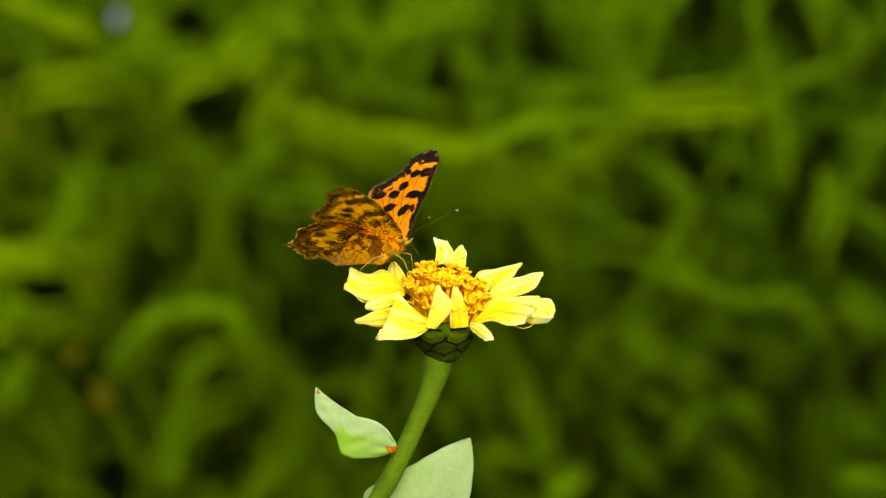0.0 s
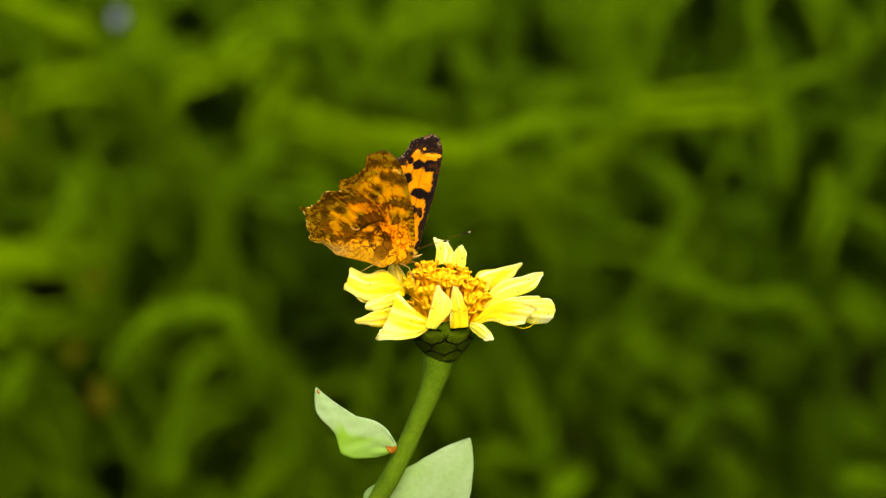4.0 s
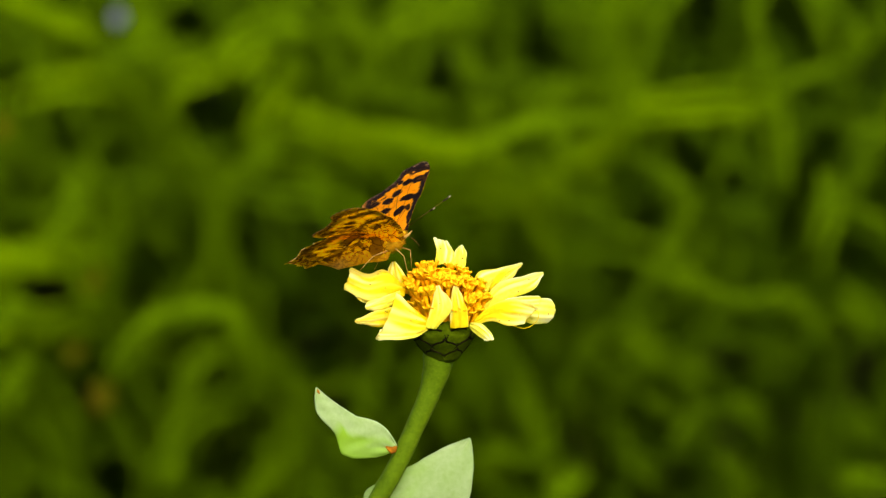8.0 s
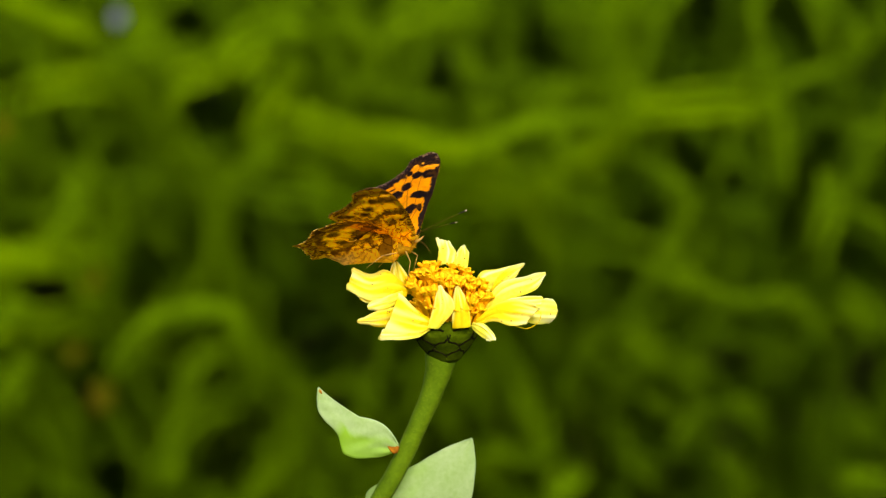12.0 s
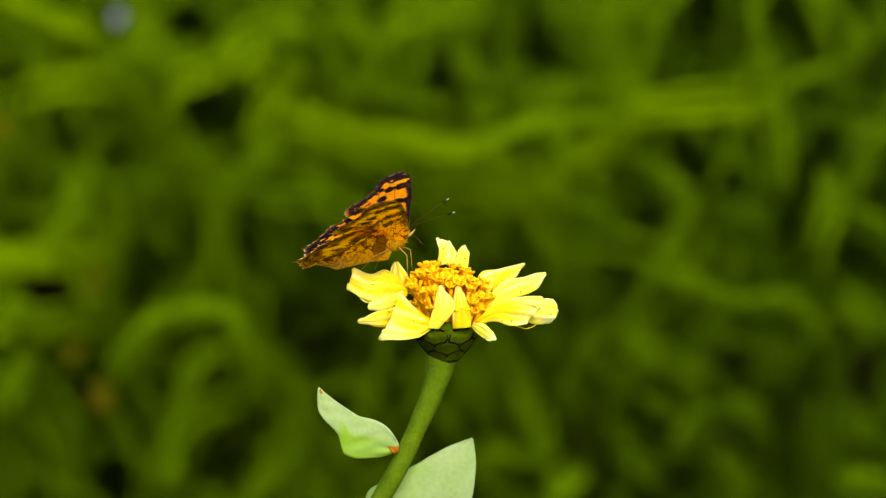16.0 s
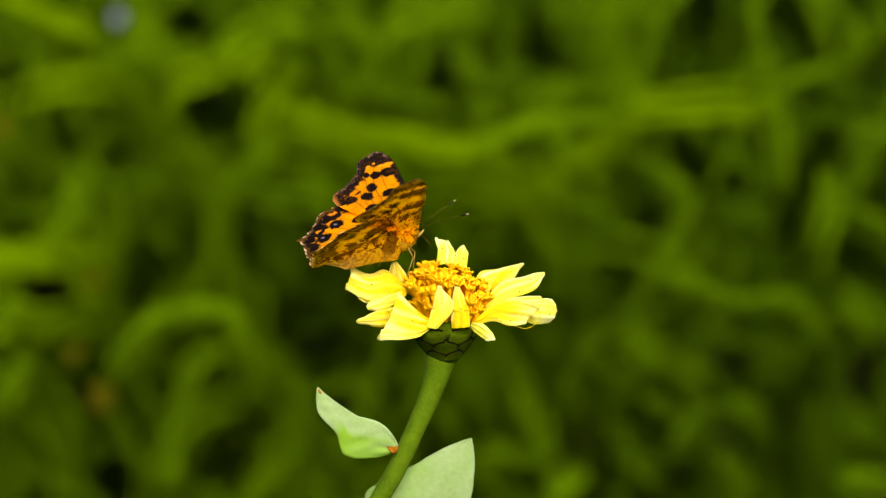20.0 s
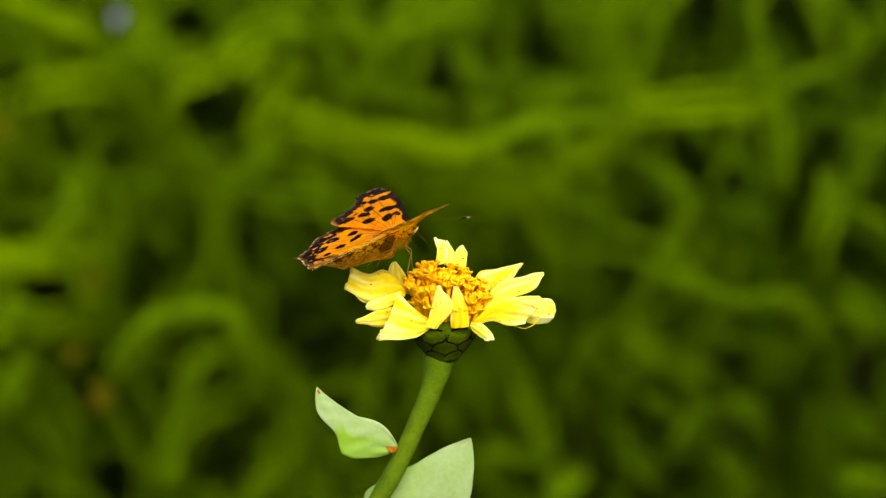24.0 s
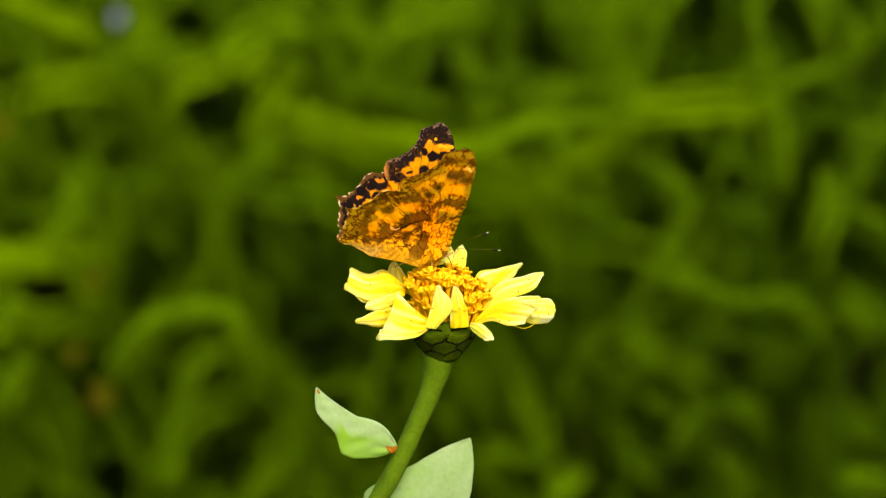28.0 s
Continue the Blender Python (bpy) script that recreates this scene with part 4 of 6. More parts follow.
def blob(x, z, cx, cz, rx, rz, turn=0.0, rough=0.18, seed=3, soft=0.25):
    """A spot's weight, 1 inside, with a slightly uneven edge."""
    c, s = math.cos(turn), math.sin(turn)
    u, w = (x - cx) * c + (z - cz) * s, -(x - cx) * s + (z - cz) * c
    d = np.hypot(u / rx, w / rz) + rough * (value_noise(x, z, 0.7, seed) - 0.5) * 2
    return np.clip((1 + soft / 2 - d) / soft, 0, 1)


def mix(col, new_col, w):
    return col + (np.array(new_col) - col) * np.clip(w, 0, 1)[..., None]


ORANGE, ORANGE_LIGHT, BLACK, MARGIN = (0.40, 0.130, 0.001), (0.53, 0.205, 0.002), (0.006, 0.003, 0.0028), (0.009, 0.0045, 0.004)
OCHRE, OCHRE_LIGHT, BROWN, DARK_BROWN = (0.30, 0.134, 0.004), (0.56, 0.290, 0.007), (0.075, 0.025, 0.001), (0.032, 0.010, 0.001)


def veins(x, z, angles, root, width):
    """Lines that run out from the wing root."""
    dx, dz = x - root[0], z - root[1]
    r, a = np.hypot(dx, dz), np.arctan2(dz, dx)
    out = np.zeros(x.shape)
    for k in angles:
        off = np.abs(a - (k + 0.06 * np.sin(r * 0.25 + k * 7))) * r
        out = np.maximum(out, np.clip(1.4 - off / width, 0, 1) * (r > 4))
    return out


def paint_upper_fore(x, z, s, edge):
    col = np.ones((*x.shape, 3)) * np.array(ORANGE)
    col = mix(col, ORANGE_LIGHT, value_noise(x, z, 2.2, 11) * 0.7)
    col = mix(col, (0.40, 0.13, 0.01), np.clip((6.0 - np.hypot(x, z)) / 4, 0, 0.8))
    col = mix(col, BLACK, 0.55 * veins(x, z, (1.22, 1.36, 1.50, 1.66, 1.83, 1.99), (0.5, 0.5), 0.14))
    wav = 0.9 * (value_noise(x, z, 1.6, 5) - 0.5) + 0.7 * (value_noise(x, z, 0.6, 15) - 0.5)
    col = mix(col, MARGIN, (np.clip((3.0 + 1.8 * wav - edge) / 0.5, 0, 1)) * (x < 7.2) * np.clip((x + 9.4) / 1.6, 0.15, 1) * (z > 15))
    col = mix(col, MARGIN, np.clip((z + 0.10 * x - 23.3 + wav) / 0.7, 0, 1))
    costa = np.interp(z, (0.2, 2.7, 6.5, 11.0, 15.5, 20.0, 24.0, 28.0), (4.0, 5.2, 5.9, 6.7, 7.2, 7.5, 7.4, 8.0))
    col = mix(col, (0.010, 0.0055, 0.0045), 1.0 * np.clip((x - costa + 1.35 + wav * 0.9 + 0.35 * np.sin(z * 1.0 + 2.6)) / 0.3, 0, 1))
    for c in ((0.1, 17.1, 1.25, 1.4, 0), (-1.8, 14.8, 1.35, 1.45, 0.4), (-5.5, 15.6, 1.65, 1.4, 0), (-3.3, 16.9, 1.1, 0.35, 0.3), (-2.1, 10.6, 1.7, 1.3, 0.3), (1.9, 8.9, 1.9, 1.25, 0.9),
              (4.2, 8.7, 0.7, 1.3, 0.3), (3.7, 13.3, 2.5, 1.2, -0.3), (5.8, 12.7, 1.1, 1.0, 0), (5.2, 20.3, 2.2, 1.5, -0.1), (2.3, 20.7, 1.5, 1.15, 0.3), (0.4, 21.6, 0.7, 0.9, 0)):
        col = mix(col, BLACK, blob(x, z, *c))
    for c in ((6.1, 22.9, 1.1, 0.48, -0.1), (4.3, 23.1, 0.8, 0.4, -0.15), (1.7, 23.8, 0.55, 0.55, 0), (3.2, 24.6, 0.35, 0.3, 0)):
        col = mix(col, (0.62, 0.24, 0.008), blob(x, z, *c, 0.3, 8))
    col = mix(col, (0.30, 0.17, 0.11), np.clip((value_noise(x, z, 0.35, 21) - 0.62) / 0.2, 0, 0.5) * np.clip((1.0 - edge) / 0.5, 0, 1))
    col = mix(col, BROWN, 0.30 * np.clip((value_noise(x, z, 0.4, 23) * value_noise(x, z, 1.6, 24) - 0.30) / 0.2, 0, 1))
    return mix(col, (0.22, 0.16, 0.11), 0.4 * np.clip((0.22 - edge) / 0.1, 0, 1) * (value_noise(x, z, 0.9, 31) > 0.3))


def paint_upper_hind(x, z, s, edge):
    col = np.ones((*x.shape, 3)) * np.array(ORANGE)
    col = mix(col, ORANGE_LIGHT, value_noise(x, z, 2.0, 12) * 0.8)
    col = mix(col, (0.36, 0.14, 0.015), np.clip((7.0 - np.hypot(x, z)) / 4, 0, 0.8))
    col = mix(col, BLACK, 0.5 * veins(x, z, (2.05, 2.22, 2.40, 2.58, 2.76, 2.92), (0, 0.3), 0.14))
    wav = 0.8 * (value_noise(x, z, 1.3, 6) - 0.5) + 0.7 * (value_noise(x, z, 0.6, 16) - 0.5)
    outer = (x < -7) * np.clip((z + 0.2) / 0.8, 0, 1)
    col = mix(col, MARGIN, np.clip((3.6 + 1.6 * wav - edge) / 0.5, 0, 1) * outer)
    col = mix(col, (0.075, 0.032, 0.005), 0.85 * np.clip((0.9 + 0.8 * wav - edge) / 0.3, 0, 1) * outer)
    col = mix(col, MARGIN, 0.85 * blob(x, z, -6.8, 14.8, 2.6, 1.5, -0.6, 0.2, 4))
    lun = np.clip((0.55 - np.abs(edge - 1.9 + wav * 0.5)) / 0.3, 0, 1) * (value_noise(x, z, 1.2, 14) > 0.42)
    col = mix(col, (0.50, 0.15, 0.006), lun * outer * (np.sin(np.arctan2(z, x) * 38) > -0.2))
    for c in ((-11.0, 10.7, 1.75, 1.4, 0.3), (-14.9, 7.8, 1.75, 1.3, 0.2), (-6.2, 9.7, 1.3, 1.05, 0), (-6.8, 6.5, 1.9, 0.85, 0.35), (-10.8, 5.4, 1.3, 0.8, 0.2), (-17.6, 8.8, 1.0, 1.0, 0),
              (-17.9, 5.6, 0.9, 0.9, 0), (-14.6, 4.0, 0.8, 0.6, 0), (-14.8, 12.0, 1.2, 1.3, 0.6), (-12.6, 13.4, 1.3, 1.0, 0.3)):
        col = mix(col, BLACK, blob(x, z, *c))
    col = mix(col, (0.15, 0.075, 0.008), np.clip((2.6 - z) / 1.6, 0, 0.9))
    for c in ((-11.2, 10.9, 0.45, 0.35), (-15.1, 7.9, 0.4, 0.32)):
        col = mix(col, (0.30, 0.28, 0.45), blob(x, z, *c) * 0.35)
    col = mix(col, (0.62, 0.50, 0.35), np.clip((value_noise(x, z, 0.6, 22) - 0.50) / 0.2, 0, 0.8) * np.clip((0.35 - edge) / 0.2, 0, 1))
    return col


def cells(x, z, cell, seed, stretch, turn):
    """Irregular cells: each point's cell tone and its distance to the cell's border."""
    c, sn = math.cos(turn), math.sin(turn)
    u, w = (x * c + z * sn) / stretch, -x * sn + z * c
    u = u + 0.5 * (value_noise(x, z, 1.3, seed + 1) - 0.5)
    w = w + 0.7 * (value_noise(x, z, 1.1, seed + 2) - 0.5)
    rs = np.random.RandomState(seed)
    p = np.stack(np.meshgrid(np.arange(-26, 32, cell), np.arange(-26, 32, cell)), -1).reshape(-1, 2)
    p = p + rs.uniform(-0.45, 0.45, p.shape) * cell
    tone = rs.rand(len(p))
    d1, d2, t1 = np.full(x.shape, 1e9), np.full(x.shape, 1e9), np.zeros(x.shape)
    for (a, b), t in zip(p, tone):
        if a < u.min() - 3 or a > u.max() + 3 or b < w.min() - 3 or b > w.max() + 3:
            continue
        d = np.hypot(u - a, w - b)
        near = d < d1
        d2 = np.where(near, d1, np.minimum(d2, d))
        t1 = np.where(near, t, t1)
        d1 = np.where(near, d, d1)
    return t1, d2 - d1


def under_ground(x, z, s, edge, seed):
    """The golden bark ground shared by the undersides."""
    r = np.hypot(x, z)
    n1, n2, n3 = value_noise(x, z, 3.0, seed), value_noise(x, z, 1.2, seed + 1), value_noise(x, z, 0.45, seed + 2)
    tone, border = cells(x, z, 2.0, seed + 3, 1.3, 0.5)
    tone = 0.55 * tone + 0.25 * n1 + 0.2 * n2
    col = np.ones((*x.shape, 3)) * np.array(OCHRE)
    col = mix(col, OCHRE_LIGHT, np.clip((tone - 0.40) / 0.10, 0, 1))
    col = mix(col, (0.15, 0.062, 0.002), 0.85 * np.clip((0.38 - tone) / 0.05, 0, 1))
    outer = np.clip((r - 11.5) / 2, 0, 1)
    wav = n2 - 0.5
    scallop = np.sin(np.arctan2(z, x + 2) * 27) * 0.45
    col = mix(col, OCHRE_LIGHT, 0.75 * np.clip((0.7 - np.abs(edge - 3.7 + 1.2 * wav + scallop)) / 0.4, 0, 1) * outer)
    col = mix(col, (0.10, 0.038, 0.002), 0.8 * np.clip((0.65 - np.abs(edge - 2.5 + 1.5 * wav + scallop)) / 0.3, 0, 1) * outer * (n1 > 0.34))
    col = mix(col, OCHRE_LIGHT, 0.9 * np.clip((0.45 - np.abs(edge - 1.3 + 1.0 * wav + scallop)) / 0.2, 0, 1) * outer)
    col = mix(col, DARK_BROWN, 0.85 * np.clip((0.20 - np.abs(edge - 0.62 + 0.8 * wav)) / 0.15, 0, 1) * outer)
    col = mix(col, BROWN, 0.6 * np.clip((0.6 - np.abs(edge - 4.9 + 2.0 * wav - scallop)) / 0.3, 0, 1) * outer * (n2 > 0.42))
    col = mix(col, DARK_BROWN, 0.35 * np.clip((0.09 - border) / 0.07, 0, 1) * (n2 > 0.5))
    cr = crackle(x, z, 2.3, seed + 5)
    near_root = np.clip((11.5 - r) / 3, 0, 1)
    col = mix(col, (0.060, 0.020, 0.001), 0.85 * np.clip((0.20 - cr) / 0.1, 0, 1) * near_root * (value_noise(x, z, 1.1, seed + 6) > 0.16))
    a = np.arctan2(z, x + 1)
    hatch = value_noise(a * 26, r * 0.55, 0.6, seed + 7)
    far = np.clip((r - 6) / 3, 0, 1)
    col = mix(col, BROWN, 0.75 * far * np.clip((hatch - 0.60) / 0.2, 0, 1))
    col = mix(col, OCHRE_LIGHT, 0.45 * far * np.clip((0.34 - hatch) / 0.2, 0, 1))
    return mix(col, BROWN, 0.65 * np.clip((n3 - 0.66) / 0.1, 0, 1))


def patches(col, x, z, colour, weight, soft, shapes, seed):
    """Painted patches: place, half sizes and turn of each."""
    for c in shapes:
        col = mix(col, colour, weight * blob(x, z, *c, 0.32, seed, soft))
    return col


def warped(x, z, amount, seed):
    """Places shaken a little, so that painted borders waver."""
    return (x + amount * (value_noise(x, z, 0.9, seed) - 0.5) + 0.5 * amount * (value_noise(x, z, 0.35, seed + 1) - 0.5),
            z + amount * (value_noise(x, z, 0.9, seed + 2) - 0.5) + 0.5 * amount * (value_noise(x, z, 0.35, seed + 3) - 0.5))


def line_distance(x, z, points):
    d = np.full(x.shape, 1e9)
    for (a, b), (c, e) in zip(points, points[1:]):
        ux, uz = c - a, e - b
        s = np.clip(((x - a) * ux + (z - b) * uz) / (ux * ux + uz * uz), 0, 1)
        d = np.minimum(d, np.hypot(x - a - s * ux, z - b - s * uz))
    return d


def stroke(col, x, z, points, width, colour, weight=1.0, shake=0.5, seed=50, soft=0.15):
    """A painted line along the points."""
    u, w = warped(x, z, shake, seed)
    return mix(col, colour, weight * np.clip((width + soft / 2 - line_distance(u, w, points)) / soft, 0, 1))


def field(col, x, z, points, colour, weight=0.9, soft=0.5, rim=None, shake=0.6, seed=55):
    """A painted closed patch, with a darker line round it where rim is given."""
    u, w = warped(x, z, shake, seed)
    inside = np.zeros(x.shape, bool)
    for (a, b), (c, e) in zip(points, points[1:] + points[:1]):
        if b != e:
            inside ^= ((b > w) != (e > w)) & (u < (c - a) * (w - b) / (e - b) + a)
    d = np.where(inside, 1, -1) * line_distance(u, w, points + points[:1])
    col = mix(col, colour, weight * np.clip(d / soft + 0.5, 0, 1))
    return mix(col, rim, 0.9 * np.clip((0.17 - np.abs(d)) / 0.12, 0, 1)) if rim else col


BARK, BARK_SOFT, INK, CREAM = (0.105, 0.040, 0.003), (0.18, 0.078, 0.004), (0.034, 0.014, 0.002), (0.74, 0.56, 0.28)


def paint_under_fore(x, z, s, edge):
    col = under_ground(x, z, s, edge, 40)
    col = patches(col, x, z, OCHRE_LIGHT, 0.85, 0.6, ((3.6, 16.6, 3.2, 1.2, 0.1), (2.3, 10.9, 1.9, 0.9, 0.2), (4.8, 10.0, 1.6, 0.9, 0.3), (-0.6, 21.6, 1.9, 1.0, 0.8), (0.6, 19.6, 1.2, 0.8, 0.5), (-4.6, 17.4, 1.8, 0.8, 0.6)), 11)
    col = field(col, x, z, [(0.4, 25.9), (2.0, 25.6), (3.7, 25.4), (5.8, 25.9), (7.4, 25.4), (7.5, 23.4), (5.2, 23.3), (3.2, 23.6), (1.4, 24.3)], BARK, 0.6, 0.7)
    col = field(col, x, z, [(1.4, 22.0), (3.1, 22.6), (5.1, 22.3), (7.5, 21.8), (7.6, 18.2), (5.3, 17.7), (3.7, 18.6), (1.6, 19.1)], BARK_SOFT, 0.7, 0.6)
    col = patches(col, x, z, BARK, 0.7, 0.7, ((2.2, 20.9, 0.9, 1.0, 0), (5.9, 19.4, 1.2, 0.9, 0.2), (6.9, 24.3, 0.6, 0.9, 0)), 15)
    col = patches(col, x, z, OCHRE_LIGHT, 0.9, 0.3, ((1.4, 26.6, 0.75, 0.5, 0.2), (3.1, 26.9, 0.85, 0.55, 0.1), (4.9, 26.9, 0.85, 0.55, -0.1), (6.3, 26.3, 0.5, 0.45, -0.6), (4.2, 24.0, 1.0, 0.35, 0.1)), 12)
    col = stroke(col, x, z, ((-7.6, 18.2), (-6.6, 18.9), (-5.6, 18.6), (-4.6, 19.6), (-3.4, 20.4), (-2.4, 22.0), (-1.2, 22.4), (-0.6, 23.5), (0.6, 24.9), (0.5, 25.9)), 0.34, BROWN, 0.85)
    col = stroke(col, x, z, ((-7.0, 16.6), (-5.2, 17.0), (-4.2, 18.2), (-2.6, 19.2), (-1.6, 20.6), (-0.2, 21.4)), 0.24, BARK_SOFT, 0.7)
    col = patches(col, x, z, BARK, 0.85, 0.7, ((0.0, 17.1, 0.95, 0.9, 0.0), (-1.9, 14.8, 1.0, 1.0, 0.0), (-5.4, 15.6, 1.4, 0.8, 0.1)), 3)
    col = patches(col, x, z, INK, 0.7, 0.5, ((0.1, 17.0, 0.4, 0.4, 0.0), (-1.8, 14.7, 0.45, 0.45, 0.0)), 3)
    col = field(col, x, z, [(1.8, 13.3), (2.7, 14.0), (3.9, 13.4), (4.8, 13.9), (5.7, 15.1), (6.6, 14.6), (6.5, 12.4), (5.2, 10.7), (4.5, 12.0), (3.0, 12.2)], BARK_SOFT, 0.85, 0.3, BROWN)
    col = field(col, x, z, [(0.7, 7.1), (1.7, 8.7), (2.7, 9.6), (3.0, 7.7), (2.1, 7.2)], BARK_SOFT, 0.9, 0.3, INK)
    for line in (((2.9, 7.7), (3.6, 8.4), (4.5, 8.6), (6.0, 9.5)), ((1.2, 11.4), (2.6, 11.6), (3.4, 10.7)), ((4.9, 5.6), (4.2, 6.6), (3.0, 6.1)), ((1.9, 4.8), (2.6, 4.3), (2.3, 3.5), (1.5, 3.5), (1.3, 4.3), (1.9, 4.8)),
                 ((0.3, 16.0), (1.4, 13.6), (0.9, 10.6)), ((-1.2, 13.4), (0.2, 12.0), (1.5, 13.0))):
        col = stroke(col, x, z, line, 0.13, INK, 0.85, 0.5, 57)
    col = stroke(col, x, z, ((5.2, 22.9), (5.8, 22.9), (6.2, 22.5), (6.7, 22.1)), 0.26, CREAM, 1.0, 0.6, 58)
    col = mix(col, BROWN, 0.6 * np.clip((np.hypot(x, z) - 6) / 2, 0, 1) * veins(x, z, (1.22, 1.36, 1.50, 1.66, 1.83, 1.99), (0.5, 0.5), 0.11) * (value_noise(x, z, 2.4, 61) > 0.36))
    costa = np.interp(z, (0.2, 2.7, 6.5, 11.0, 15.5, 20.0), (4.0, 5.2, 5.9, 6.7, 7.2, 7.5))
    col = mix(col, DARK_BROWN, 0.75 * (np.sin(z * 5.2) > 0.2) * np.clip((x - costa + 1.1) / 0.3, 0, 1) * (z < 13))
    return mix(col, (0.05, 0.024, 0.01), 0.8 * np.clip((0.30 - edge) / 0.2, 0, 1) * (z > 14))


def paint_under_hind(x, z, s, edge):
    col = under_ground(x, z, s, edge, 40)
    col = patches(col, x, z, OCHRE_LIGHT, 0.85, 0.6, ((-18.3, 9.7, 0.8, 1.2, 0), (-18.6, 7.0, 0.8, 1.2, 0), (-18.2, 4.4, 0.8, 1.0, 0), (-13.0, 11.2, 1.3, 1.3, 0.4), (-12.7, 8.4, 1.1, 1.3, 0), (-13.4, 5.0, 1.0, 1.3, 0),
                                                      (-9.6, 8.9, 1.9, 1.5, 0.3), (-6.6, 11.9, 2.6, 1.1, 0.4), (-5.4, 5.6, 1.5, 0.7, 0.5), (-15.6, 12.0, 0.9, 0.8, 0.6)), 11)
    col = patches(col, x, z, BARK_SOFT, 0.75, 0.9, ((-6.5, 14.8, 1.6, 1.1, 0.2), (-4.9, 14.2, 1.0, 0.8, 0), (-11.0, 10.9, 1.5, 1.2, 0), (-8.2, 13.8, 1.0, 0.8, 0.3), (-15.1, 11.0, 0.9, 0.8, 0)), 9)
    col = field(col, x, z, [(-15.0, 9.9), (-14.3, 8.6), (-14.8, 7.2), (-14.4, 5.5), (-14.0, 3.6), (-15.8, 3.2), (-16.2, 5.0), (-15.9, 6.2), (-16.5, 7.4), (-16.2, 9.4)], BARK_SOFT, 0.95, 0.6)
    col = field(col, x, z, [(-11.0, 7.2), (-9.7, 6.6), (-9.3, 5.1), (-7.6, 5.2), (-8.2, 4.0), (-9.4, 3.3), (-11.1, 2.0), (-12.0, 2.8), (-11.5, 5.3)], BARK_SOFT, 0.95, 0.4)
    col = field(col, x, z, [(-7.0, 9.5), (-5.9, 9.9), (-4.7, 10.1), (-3.4, 11.1), (-2.6, 10.6), (-2.0, 9.9), (-1.3, 8.8), (-3.0, 8.1), (-5.1, 7.0), (-6.8, 5.9), (-7.6, 6.1), (-6.4, 7.9)], (0.135, 0.054, 0.003), 0.9, 0.3, INK)
    col = stroke(col, x, z, ((-1.0, 8.6), (-3.0, 8.1), (-5.1, 7.0), (-6.8, 5.8), (-8.2, 5.0), (-9.4, 3.4), (-11.1, 2.1)), 0.30, INK, 0.8)
    col = stroke(col, x, z, ((-7.6, 3.4), (-10.2, 2.5), (-12.0, 1.9), (-14.0, 1.6), (-15.7, 1.9), (-17.0, 2.6), (-18.0, 2.1), (-19.2, 2.4)), 0.26, BROWN, 0.9, 0.8)
    col = stroke(col, x, z, ((-17.4, 12.0), (-17.1, 10.9), (-18.1, 10.0), (-17.3, 8.7), (-18.4, 8.3), (-17.6, 6.9), (-18.8, 6.3), (-17.6, 5.2), (-18.6, 3.6), (-17.8, 2.3)), 0.20, BROWN, 0.8)
    col = stroke(col, x, z, ((-17.2, 11.6), (-15.6, 12.6), (-14.4, 13.2), (-13.6, 14.4), (-12.4, 14.9), (-10.9, 15.4), (-9.6, 15.4), (-8.2, 16.0)), 0.34, BROWN, 0.75)
    for line in (((-2.6, 10.4), (-1.5, 13.3), (-2.8, 14.2)), ((-2.6, 12.6), (-1.5, 11.6)), ((-7.7, 2.7), (-4.9, 4.5), (-1.8, 7.4)), ((-4.3, 3.5), (-3.6, 5.0), (-2.6, 6.2)), ((-2.6, 2.0), (-1.8, 4.9), (-2.6, 6.2)),
                 ((-0.9, 3.4), (-1.8, 4.9), (-4.3, 5.1)), ((-6.2, 3.0), (-5.6, 1.8), (-4.0, 1.4))):
        col = stroke(col, x, z, line, 0.14, INK, 0.85, 0.7, 59)
    for c in ((-6.5, 16.0), (-10.9, 11.2), (-9.3, 12.8), (-3.9, 15.2), (-15.3, 8.4), (-15.2, 5.6)):
        col = mix(col, INK, 0.9 * blob(x, z, *c, 0.24, 0.22))
    below = np.interp(x, (-20, -17, -15.6, -14, -12, -10.2, -7.6, -4, 0), (0.6, 1.4, 1.2, 1.0, 1.3, 1.6, 1.4, 0.4, -0.6)) - z
    flap = np.clip(below / 0.8, 0, 1) * np.clip((-x - 0.5) / 2, 0, 1)
    col = mix(col, (0.40, 0.225, 0.012), 0.7 * flap)
    col = mix(col, (0.42, 0.29, 0.09), 0.75 * flap * blob(x, z, -15.0, 0.1, 3.4, 1.3, 0.1, 0.3, 8, 0.9))
    col = mix(col, BROWN, 0.4 * flap * np.clip((0.16 - crackle(x, z, 1.0, 91)) / 0.12, 0, 1) * (value_noise(x, z, 0.9, 92) > 0.4))
    rays = np.sin(np.arctan2(z - 4, x) * 70 + 5 * value_noise(x, z, 1.5, 33)) > 0.55
    col = mix(col, (0.14, 0.060, 0.003), 0.45 * flap * (x < -5) * rays * (value_noise(x, z, 0.8, 34) > 0.4))
    col = stroke(col, x, z, ((-9.5, 6.0), (-9.0, 5.2), (-8.3, 5.15), (-7.6, 5.6)), 0.17, CREAM, 1.0, 0.3, 60)
    col = mix(col, BROWN, 0.55 * np.clip((np.hypot(x, z) - 6) / 2, 0, 1) * veins(x, z, (2.05, 2.22, 2.40, 2.58, 2.76, 2.92), (0, 0.3), 0.11) * (value_noise(x, z, 2.4, 62) > 0.42))
    return mix(col, (0.66, 0.55, 0.40), np.clip((value_noise(x, z, 0.6, 22) - 0.50) / 0.2, 0, 0.9) * np.clip((0.30 - edge) / 0.2, 0, 1) * (x < -8))


